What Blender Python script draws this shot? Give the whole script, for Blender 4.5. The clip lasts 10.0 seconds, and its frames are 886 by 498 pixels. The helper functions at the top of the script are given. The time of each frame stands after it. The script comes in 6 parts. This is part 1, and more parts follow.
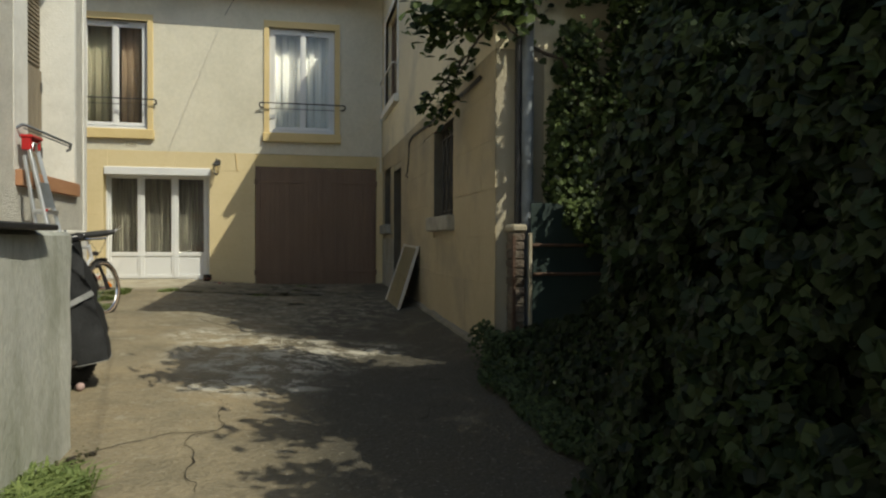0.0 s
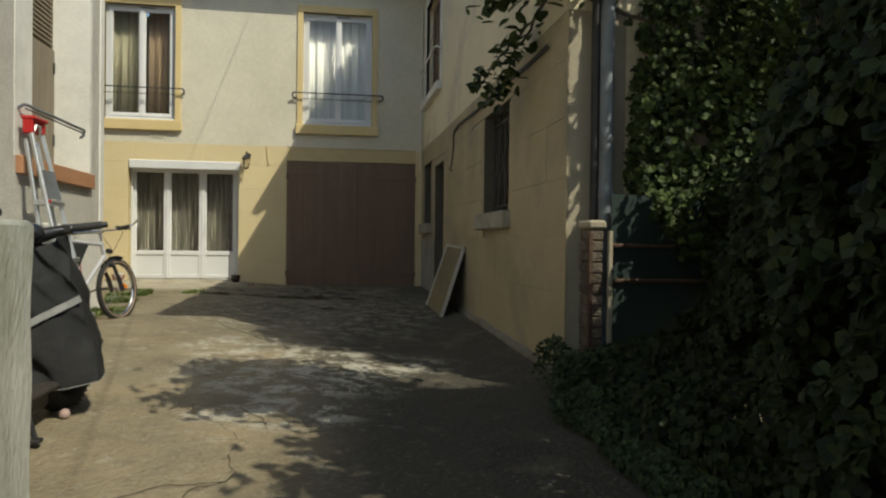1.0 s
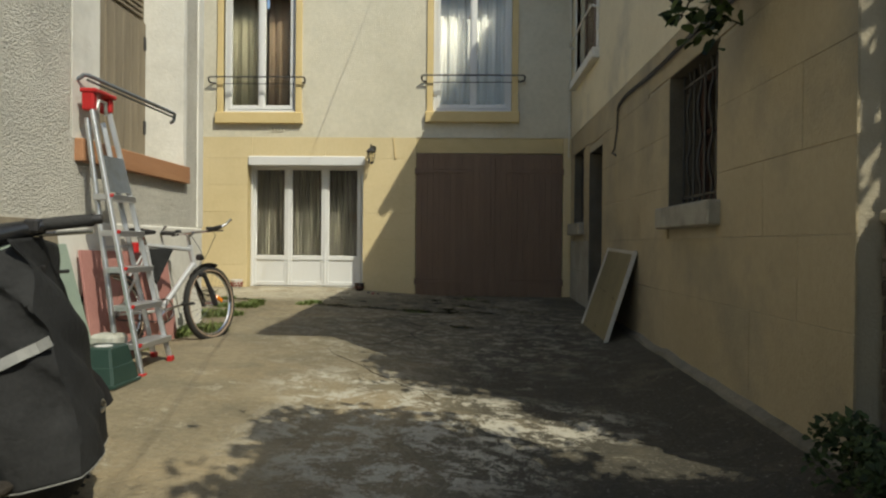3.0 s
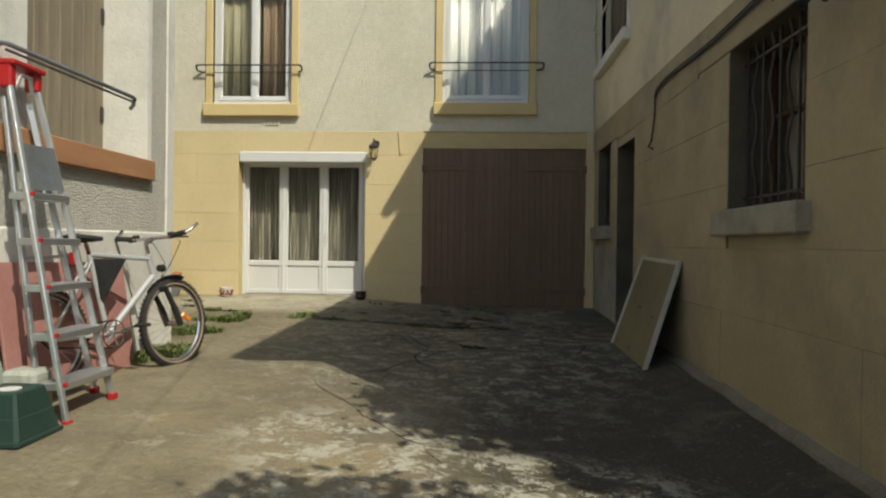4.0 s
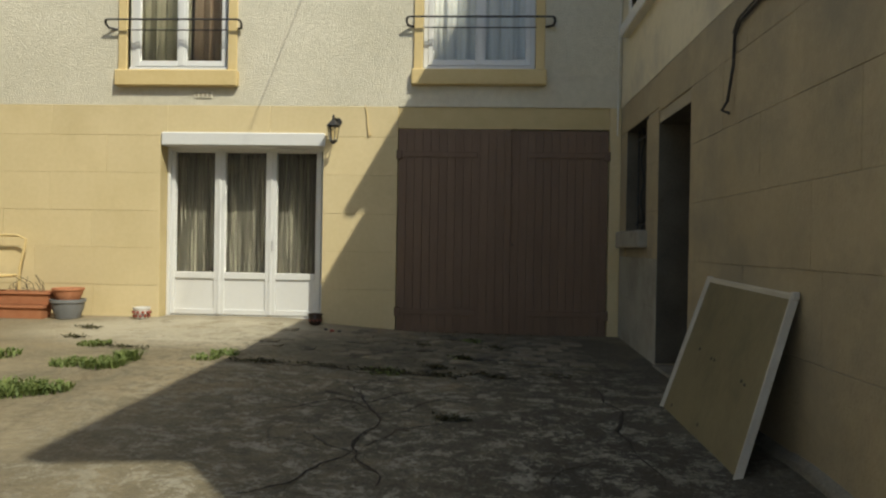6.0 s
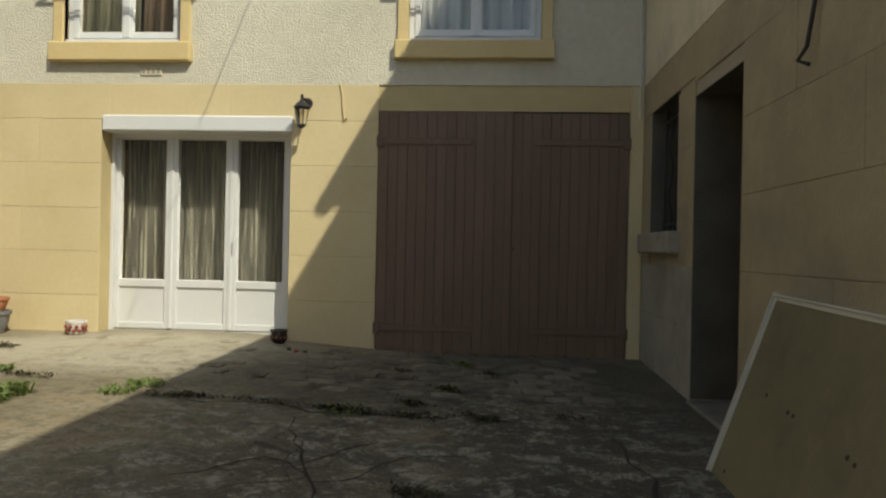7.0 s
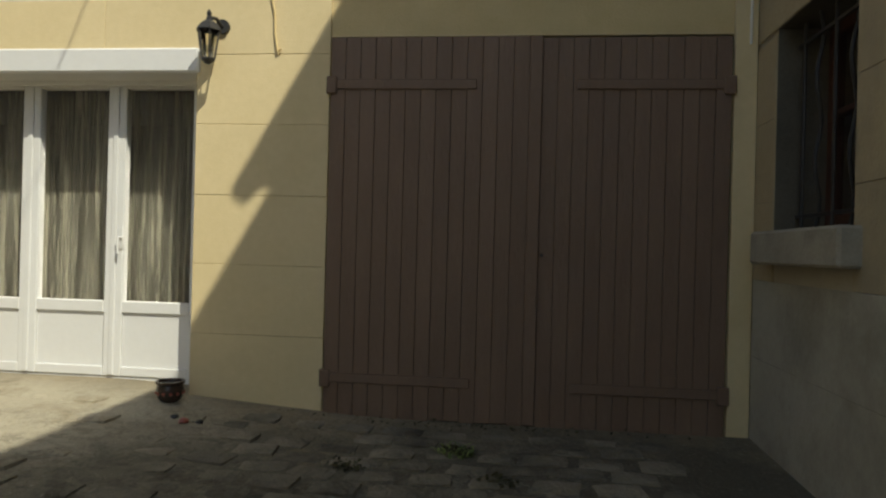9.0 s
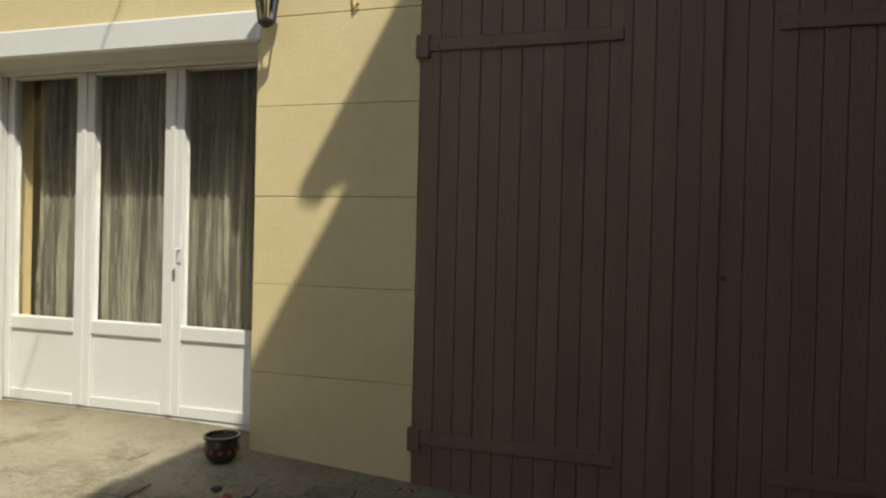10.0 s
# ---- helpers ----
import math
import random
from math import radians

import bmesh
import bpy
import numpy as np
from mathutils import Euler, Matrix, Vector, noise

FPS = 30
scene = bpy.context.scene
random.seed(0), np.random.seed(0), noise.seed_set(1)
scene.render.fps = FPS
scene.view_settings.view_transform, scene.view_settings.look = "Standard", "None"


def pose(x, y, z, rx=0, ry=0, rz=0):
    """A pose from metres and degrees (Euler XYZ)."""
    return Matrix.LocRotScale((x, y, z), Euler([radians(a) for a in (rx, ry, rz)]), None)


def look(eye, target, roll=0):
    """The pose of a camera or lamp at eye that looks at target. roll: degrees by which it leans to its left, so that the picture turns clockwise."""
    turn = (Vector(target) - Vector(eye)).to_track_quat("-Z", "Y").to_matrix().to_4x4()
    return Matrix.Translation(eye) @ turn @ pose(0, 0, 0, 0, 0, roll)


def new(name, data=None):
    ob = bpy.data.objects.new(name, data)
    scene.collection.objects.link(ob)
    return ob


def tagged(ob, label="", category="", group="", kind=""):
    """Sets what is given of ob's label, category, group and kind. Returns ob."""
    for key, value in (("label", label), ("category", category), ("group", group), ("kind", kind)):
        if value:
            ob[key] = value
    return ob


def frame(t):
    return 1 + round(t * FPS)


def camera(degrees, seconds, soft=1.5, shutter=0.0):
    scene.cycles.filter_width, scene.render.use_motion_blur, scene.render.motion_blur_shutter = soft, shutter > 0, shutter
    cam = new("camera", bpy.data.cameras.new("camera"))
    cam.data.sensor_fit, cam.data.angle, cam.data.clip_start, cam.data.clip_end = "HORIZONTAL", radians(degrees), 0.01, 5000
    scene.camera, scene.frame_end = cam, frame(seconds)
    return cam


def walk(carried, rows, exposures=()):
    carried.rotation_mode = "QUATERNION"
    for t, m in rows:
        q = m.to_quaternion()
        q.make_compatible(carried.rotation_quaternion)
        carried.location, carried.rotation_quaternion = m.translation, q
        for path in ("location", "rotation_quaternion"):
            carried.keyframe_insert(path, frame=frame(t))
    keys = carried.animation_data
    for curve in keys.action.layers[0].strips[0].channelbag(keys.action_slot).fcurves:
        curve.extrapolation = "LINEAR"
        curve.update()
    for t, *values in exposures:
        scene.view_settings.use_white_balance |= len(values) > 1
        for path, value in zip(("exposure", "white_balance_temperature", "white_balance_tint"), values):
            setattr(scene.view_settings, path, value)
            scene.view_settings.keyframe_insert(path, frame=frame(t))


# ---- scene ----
cam = camera(65.0, 10.0, soft=2.2)
PATH = [
    (0, (0.029, -0.561, 1.018), (0.439, 1.396, 0.994), 0.2),
    (0.5, (0.021, -0.118, 1.005), (0.423, 1.841, 0.984), 0.3),
    (1, (0.031, 0.369, 0.994), (0.349, 2.343, 0.974), 0.7),
    (1.5, (0.047, 0.802, 0.987), (0.23, 2.793, 0.969), 0.7),
    (2, (0.044, 1.264, 0.987), (0.075, 3.263, 0.971), 0.7),
    (3.5, (0.048, 2.515, 1.016), (-0.032, 4.513, 1.001), 0.6),
    (4, (0.03, 3.035, 1.056), (-0.068, 5.032, 1.041), 0.7),
    (4.5, (0.011, 3.544, 1.091), (-0.08, 5.542, 1.075), 0.8),
    (5, (0.052, 4.115, 1.125), (-0.054, 6.112, 1.111), 0.9),
    (5.5, (0.083, 4.654, 1.135), (-0.013, 6.652, 1.12), 0.9),
    (7, (0.288, 6.389, 1.132), (0.154, 8.384, 1.133), 1.2),
    (7.5, (0.332, 6.939, 1.145), (0.187, 8.934, 1.148), 1.2),
    (8, (0.409, 7.567, 1.101), (0.278, 9.563, 1.125), 1.2),
    (8.5, (0.409, 8.129, 1.136), (0.256, 10.123, 1.151), 1.1),
    (9, (0.381, 8.687, 1.168), (0.158, 10.674, 1.169), 1.5),
    (9.5, (0.35, 9.213, 1.202), (-0.018, 11.178, 1.199), 1.5),
    (10, (0.263, 9.752, 1.258), (-0.33, 11.661, 1.24), 1.4),
]
walk(cam, [(t, look(eye, target, roll)) for t, eye, target, roll in PATH], exposures=[(0, 0.08, 6850, 3), (3, 0.12, 6850, 3), (7, 0.18, 6850, 3), (10, 0.18, 6850, 3)])

# ---- light ----
SUN_WAY = Vector((0.6, -0.73, 1.05)).normalized()
world = bpy.data.worlds.new("sky")
scene.world = world
world.use_nodes = True
wn = world.node_tree.nodes
sky = wn.new("ShaderNodeTexSky")
sky.sky_type = "NISHITA"
sky.sun_disc = False
sky.sun_elevation = math.asin(SUN_WAY.z)
sky.sun_rotation = math.atan2(SUN_WAY.x, SUN_WAY.y)
world.node_tree.links.new(sky.outputs[0], wn["Background"].inputs[0])
wn["Background"].inputs[1].default_value = 0.138
sun = new("sun", bpy.data.lights.new("sun", "SUN"))
sun.data.energy, sun.data.angle, sun.data.color = 3.3, radians(0.5), (1.0, 0.945, 0.83)
sun.matrix_world = look(SUN_WAY * 30, (0, 0, 0))


# ---- materials ----
def mat(name, low, high, scale=6.0, rough=0.7, bump=0.0, bump_scale=40.0, metal=0.0, fine=0.35, vary=0.0, spec=0.5, stretch=(1, 1, 1), stain=None, stain_scale=0.8, stain_at=(0.52, 0.72)):
    """A surface whose colour runs from low to high over coarse and fine noise, with stains, relief and a shift per piece."""
    m = bpy.data.materials.new(name)
    m.use_nodes = True
    n, l = m.node_tree.nodes, m.node_tree.links
    b = n["Principled BSDF"]
    co = n.new("ShaderNodeTexCoord")
    mp = n.new("ShaderNodeMapping")
    mp.inputs["Scale"].default_value = stretch
    geo = n.new("ShaderNodeNewGeometry")
    l.new(geo.outputs["Position"] if vary >= 0 else co.outputs["Object"], mp.inputs[0])
    a = n.new("ShaderNodeTexNoise")
    a.inputs["Scale"].default_value, a.inputs["Detail"].default_value = scale, 5
    f = n.new("ShaderNodeTexNoise")
    f.inputs["Scale"].default_value, f.inputs["Detail"].default_value = scale * 14, 3
    for q in (a, f):
        l.new(mp.outputs[0], q.inputs["Vector"])
    mixf = n.new("ShaderNodeMix")
    mixf.inputs[0].default_value = fine
    l.new(a.outputs[0], mixf.inputs[2]), l.new(f.outputs[0], mixf.inputs[3])
    r = n.new("ShaderNodeValToRGB")
    r.color_ramp.elements[0].position, r.color_ramp.elements[0].color = 0.32, (*low, 1)
    r.color_ramp.elements[1].position, r.color_ramp.elements[1].color = 0.68, (*high, 1)
    l.new(mixf.outputs[0], r.inputs[0])
    col = r.outputs[0]
    if stain:
        st = n.new("ShaderNodeTexNoise")
        st.inputs["Scale"].default_value, st.inputs["Detail"].default_value = stain_scale, 6
        st.inputs["Roughness"].default_value = 0.65
        l.new(mp.outputs[0], st.inputs["Vector"])
        sr = n.new("ShaderNodeMapRange")
        sr.inputs[1].default_value, sr.inputs[2].default_value = stain_at
        l.new(st.outputs[0], sr.inputs[0])
        mx = n.new("ShaderNodeMix")
        mx.data_type = "RGBA"
        l.new(sr.outputs[0], mx.inputs[0]), l.new(col, mx.inputs[6])
        mx.inputs[7].default_value = (*stain, 1)
        col = mx.outputs[2]
    if vary:
        oi = n.new("ShaderNodeObjectInfo")
        hs = n.new("ShaderNodeHueSaturation")
        mr = n.new("ShaderNodeMapRange")
        mr.inputs[3].default_value, mr.inputs[4].default_value = 1 - abs(vary), 1 + abs(vary)
        l.new(oi.outputs["Random"], mr.inputs[0]), l.new(mr.outputs[0], hs.inputs["Value"]), l.new(col, hs.inputs["Color"])
        col = hs.outputs[0]
    l.new(col, b.inputs["Base Color"])
    b.inputs["Roughness"].default_value, b.inputs["Metallic"].default_value = rough, metal
    b.inputs["Specular IOR Level"].default_value = spec
    if bump:
        bn = n.new("ShaderNodeTexNoise")
        bn.inputs["Scale"].default_value, bn.inputs["Detail"].default_value = bump_scale, 4
        l.new(mp.outputs[0], bn.inputs["Vector"])
        bp = n.new("ShaderNodeBump")
        bp.inputs["Strength"].default_value, bp.inputs["Distance"].default_value = min(bump, 1.0), 0.012 * max(bump, 1.0)
        l.new(bn.outputs[0], bp.inputs["Height"]), l.new(bp.outputs[0], b.inputs["Normal"])
    return m


def glass(name, tint=(1, 1, 1), rough=0.0):
    m = bpy.data.materials.new(name)
    m.use_nodes = True
    b = m.node_tree.nodes["Principled BSDF"]
    b.inputs["Base Color"].default_value = (*tint, 1)
    b.inputs["Roughness"].default_value, b.inputs["IOR"].default_value = rough, 1.45
    b.inputs["Transmission Weight"].default_value = 1.0
    return m


def see_through(m, least, most, scale, stretch):
    """Makes a cloth a net: between its threads the room behind shows."""
    n, l = m.node_tree.nodes, m.node_tree.links
    geo, mp, t, r = n.new("ShaderNodeNewGeometry"), n.new("ShaderNodeMapping"), n.new("ShaderNodeTexNoise"), n.new("ShaderNodeMapRange")
    mp.inputs["Scale"].default_value = stretch
    t.inputs["Scale"].default_value, t.inputs["Detail"].default_value, t.inputs["Roughness"].default_value = scale, 5, 0.7
    r.inputs[1].default_value, r.inputs[2].default_value, r.inputs[3].default_value, r.inputs[4].default_value = 0.36, 0.64, least, most
    l.new(geo.outputs["Position"], mp.inputs[0]), l.new(mp.outputs[0], t.inputs["Vector"]), l.new(t.outputs[0], r.inputs[0])
    l.new(r.outputs[0], n["Principled BSDF"].inputs["Alpha"])


M = {}
M["yellow"] = mat("yellow_paint", (0.63, 0.515, 0.29), (0.71, 0.585, 0.35), 1.6, 0.75, 0.12, 90, vary=0.03, stain=(0.55, 0.44, 0.225), stain_scale=0.9, stain_at=(0.55, 0.85))
M["yellow_trim"] = mat("yellow_trim_paint", (0.63, 0.48, 0.225), (0.70, 0.55, 0.28), 2.0, 0.7, 0.2, 80)
M["joint"] = mat("joint_mortar", (0.53, 0.425, 0.22), (0.61, 0.49, 0.265), 6, 0.85, 0.3, 80)
M["cream"] = mat("cream_roughcast", (0.60, 0.56, 0.44), (0.72, 0.67, 0.54), 1.3, 0.85, 1.0, 62, fine=0.45, stain=(0.50, 0.47, 0.38), stain_scale=0.6, stain_at=(0.55, 0.9))
M["cream_side"] = mat("cream_render", (0.66, 0.58, 0.40), (0.76, 0.675, 0.48), 1.0, 0.85, 0.7, 40, stain=(0.45, 0.41, 0.32), stain_scale=0.7)
M["ashlar"] = mat("ochre_stone", (0.365, 0.298, 0.185), (0.44, 0.362, 0.23), 1.6, 0.8, 0.5, 60, vary=0.02, stain=(0.235, 0.212, 0.16), stain_scale=1.1, stain_at=(0.46, 0.76))
M["ashlar_joint"] = mat("stone_joint", (0.34, 0.30, 0.22), (0.40, 0.352, 0.26), 5, 0.9, 0.4, 80)
M["grey_render"] = mat("grey_cement_render", (0.33, 0.315, 0.265), (0.42, 0.405, 0.345), 2.2, 0.9, 0.5, 50, vary=0.03, stain=(0.22, 0.205, 0.165), stain_scale=1.6, stain_at=(0.5, 0.75))
M["skirt"] = mat("rough_dirty_cement", (0.16, 0.145, 0.11), (0.30, 0.27, 0.21), 5, 0.95, 1.2, 40, stain=(0.10, 0.09, 0.065), stain_scale=2.5, stain_at=(0.45, 0.65))
M["grey_stone"] = mat("grey_sill_stone", (0.27, 0.25, 0.205), (0.37, 0.345, 0.285), 7, 0.85, 0.5, 60, stain=(0.20, 0.19, 0.16), stain_scale=3)
M["rough"] = mat("grey_roughcast", (0.50, 0.48, 0.42), (0.68, 0.65, 0.57), 3.0, 0.9, 2.2, 78, fine=0.6, stain=(0.42, 0.40, 0.35), stain_scale=1.0)
M["smooth"] = mat("white_smooth_render", (0.68, 0.66, 0.60), (0.78, 0.76, 0.70), 1.5, 0.85, 0.35, 50, stain=(0.48, 0.46, 0.41), stain_scale=1.3, stain_at=(0.5, 0.8))
M["cement"] = mat("grey_cement", (0.37, 0.375, 0.335), (0.53, 0.53, 0.475), 3.2, 0.92, 0.7, 50, fine=0.45, stretch=(1, 1, 0.5), stain=(0.24, 0.25, 0.19), stain_scale=2.6, stain_at=(0.45, 0.70))
M["brown"] = mat("brown_door_paint", (0.16, 0.102, 0.067), (0.195, 0.127, 0.085), 3.0, 0.6, 0.35, 60, vary=0.06, stretch=(3, 3, 0.5))
M["white"] = mat("white_plastic", (0.68, 0.68, 0.67), (0.73, 0.73, 0.72), 2.0, 0.35, 0.05, 30)
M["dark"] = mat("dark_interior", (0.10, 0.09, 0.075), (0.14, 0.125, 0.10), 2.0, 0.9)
M["iron"] = mat("black_iron", (0.015, 0.015, 0.017), (0.035, 0.033, 0.032), 12, 0.5, 0.2, 60)
M["rust"] = mat("rusty_iron", (0.055, 0.03, 0.02), (0.13, 0.075, 0.048), 14, 0.85, 0.5, 60)
M["door_wood"] = mat("dark_red_door_wood", (0.055, 0.022, 0.014), (0.085, 0.034, 0.020), 5, 0.45, 0.2, 60, stretch=(3, 3, 0.4))
M["shutter_wood"] = mat("weathered_shutter_wood", (0.20, 0.165, 0.115), (0.31, 0.26, 0.185), 4, 0.85, 0.4, 60, vary=0.08, stretch=(4, 4, 0.4))
M["shutter_brown"] = mat("brown_shutter_paint", (0.17, 0.12, 0.085), (0.23, 0.165, 0.12), 4, 0.7, 0.2, 60)
M["beam"] = mat("orange_stained_timber", (0.36, 0.17, 0.085), (0.48, 0.25, 0.13), 3, 0.6, 0.3, 50, stretch=(4, 0.5, 4))
M["alu"] = mat("brushed_aluminium", (0.55, 0.56, 0.57), (0.68, 0.69, 0.70), 9, 0.38, 0.1, 80, metal=0.85, vary=-0.02)
M["chrome"] = mat("chrome_metal", (0.60, 0.60, 0.60), (0.72, 0.72, 0.72), 9, 0.2, metal=1.0, vary=-0.02)
M["red"] = mat("red_plastic", (0.40, 0.012, 0.014), (0.50, 0.02, 0.022), 6, 0.4, vary=-0.02)
M["rubber"] = mat("black_rubber", (0.018, 0.018, 0.018), (0.035, 0.034, 0.032), 10, 0.8, 0.3, 80, vary=-0.02)
M["tan_wall"] = mat("tan_tyre_wall", (0.28, 0.20, 0.14), (0.36, 0.27, 0.19), 12, 0.8, vary=-0.02)
M["silver"] = mat("silver_frame_paint", (0.60, 0.61, 0.62), (0.68, 0.69, 0.70), 5, 0.3, metal=0.4, vary=-0.02)
M["orange"] = mat("orange_reflector", (0.75, 0.19, 0.015), (0.85, 0.25, 0.02), 5, 0.25, vary=-0.02)
M["cover"] = mat("black_weatherproof_cloth", (0.019, 0.0195, 0.02), (0.033, 0.0335, 0.034), 5, 0.75, 0.5, 25, spec=0.2)
M["gloss_black"] = mat("glossy_black_plastic", (0.012, 0.012, 0.013), (0.02, 0.02, 0.021), 8, 0.22, 0.1, 30, vary=-0.02)
M["reflective"] = mat("grey_reflective_tape", (0.17, 0.17, 0.16), (0.25, 0.25, 0.235), 20, 0.4, vary=-0.02)
M["green_plastic"] = mat("dark_green_plastic", (0.018, 0.043, 0.035), (0.028, 0.06, 0.048), 5, 0.45, 0.1, 30)
M["green_sheet"] = mat("pale_green_sheet", (0.26, 0.33, 0.27), (0.34, 0.41, 0.34), 3, 0.3, 0.05, 20, spec=0.7)
M["pink"] = mat("faded_pink_board", (0.38, 0.17, 0.15), (0.48, 0.24, 0.21), 3, 0.75, 0.2, 40)
M["terracotta"] = mat("terracotta", (0.42, 0.16, 0.075), (0.52, 0.23, 0.12), 8, 0.85, 0.3, 50)
M["grey_plastic"] = mat("grey_plastic", (0.16, 0.165, 0.17), (0.22, 0.225, 0.23), 6, 0.6)
M["olive_board"] = mat("olive_hardboard", (0.17, 0.142, 0.078), (0.225, 0.19, 0.105), 1.6, 0.45, 0.1, 40, stain=(0.11, 0.098, 0.055), stain_scale=1.8, stain_at=(0.5, 0.75))
M["glaze"] = mat("dark_glazed_pottery", (0.02, 0.025, 0.02), (0.07, 0.035, 0.025), 30, 0.25)
M["glaze_red"] = mat("red_glazed_pottery", (0.22, 0.05, 0.035), (0.32, 0.08, 0.05), 30, 0.3)
M["glaze_white"] = mat("white_glazed_pottery", (0.62, 0.60, 0.56), (0.72, 0.70, 0.66), 20, 0.3)
M["soil"] = mat("potting_soil", (0.02, 0.016, 0.012), (0.05, 0.04, 0.03), 30, 0.95, 0.8, 60)
M["zinc"] = mat("zinc_pipe", (0.16, 0.18, 0.20), (0.26, 0.285, 0.31), 6, 0.6, 0.2, 40, metal=0.4, stain=(0.13, 0.135, 0.13), stain_scale=3)
M["frame_alu"] = mat("pale_matt_aluminium", (0.50, 0.48, 0.43), (0.62, 0.60, 0.54), 8, 0.6, 0.1, 60, metal=0.15)
M["gate_green"] = mat("dark_green_gate_paint", (0.009, 0.021, 0.018), (0.016, 0.033, 0.028), 4, 0.7, 0.2, 40)
M["brick"] = mat("old_brick", (0.075, 0.060, 0.047), (0.16, 0.125, 0.096), 14, 0.95, 1.2, 50, vary=0.28, stain=(0.20, 0.18, 0.14), stain_scale=9, stain_at=(0.55, 0.7))
M["tile"] = mat("roof_tile", (0.17, 0.085, 0.06), (0.27, 0.145, 0.10), 6, 0.85, 0.4, 40)
M["curtain"] = mat("striped_curtain", (0.05, 0.047, 0.032), (0.56, 0.535, 0.42), 11, 0.95, 0.4, 50, stretch=(3.2, 0.4, 0.10), fine=0.5)
see_through(M["curtain"], 0.2, 0.9, 9.0, (3.0, 0.4, 0.12))
M["sheer"] = mat("white_sheer_curtain", (0.55, 0.56, 0.52), (0.72, 0.72, 0.66), 5, 0.95, stretch=(3, 1, 0.06))
M["curtain_olive"] = mat("olive_curtain", (0.16, 0.152, 0.10), (0.30, 0.282, 0.19), 6, 0.95, stretch=(3, 1, 0.06))
M["curtain_rust"] = mat("rust_curtain", (0.13, 0.10, 0.066), (0.24, 0.165, 0.10), 6, 0.95, stretch=(3, 1, 0.06))
M["bark"] = mat("vine_bark", (0.055, 0.042, 0.03), (0.12, 0.095, 0.07), 20, 0.95, 0.8, 50)
M["cobble"] = mat("sandstone_sett", (0.14, 0.122, 0.086), (0.25, 0.219, 0.16), 7, 0.9, 1.4, 40, vary=0.25, stain=(0.06, 0.054, 0.035), stain_scale=2.2, stain_at=(0.46, 0.68))
M["glass"] = glass("window_glass")
M["lamp_glass"] = glass("lantern_glass", (0.95, 0.9, 0.75), 0.15)


def leaf_material(name, low, high):
    m = bpy.data.materials.new(name)
    m.use_nodes = True
    n, l = m.node_tree.nodes, m.node_tree.links
    b = n["Principled BSDF"]
    geo = n.new("ShaderNodeNewGeometry")
    r = n.new("ShaderNodeValToRGB")
    r.color_ramp.elements[0].color, r.color_ramp.elements[1].color = (*low, 1), (*high, 1)
    l.new(geo.outputs["Random Per Island"], r.inputs[0]), l.new(r.outputs[0], b.inputs["Base Color"])
    b.inputs["Roughness"].default_value = 0.6
    b.inputs["Specular IOR Level"].default_value = 0.3
    tr = n.new("ShaderNodeBsdfTranslucent")
    l.new(r.outputs[0], tr.inputs[0])
    mx = n.new("ShaderNodeMixShader")
    mx.inputs[0].default_value = 0.25
    l.new(b.outputs[0], mx.inputs[1]), l.new(tr.outputs[0], mx.inputs[2])
    l.new(mx.outputs[0], n["Material Output"].inputs[0])
    return m


# Shaded hedge leaves painted darker, sunlit climber and wall ivy leaves painted brighter.
M["ivy"] = leaf_material("shaded_ivy_leaf", (0.006, 0.011, 0.004), (0.036, 0.056, 0.017))
M["leaf"] = leaf_material("sunlit_climber_leaf", (0.010, 0.020, 0.006), (0.10, 0.14, 0.036))
M["shrub"] = leaf_material("shrub_leaf", (0.018, 0.031, 0.013), (0.075, 0.11, 0.04))
M["weed"] = leaf_material("weed_leaf", (0.11, 0.16, 0.045), (0.27, 0.33, 0.11))
M["moss"] = leaf_material("dry_moss", (0.035, 0.034, 0.016), (0.095, 0.088, 0.04))
M["reveal"] = mat("dark_grey_reveal", (0.075, 0.067, 0.052), (0.13, 0.116, 0.088), 4, 0.85, 0.3, 60)


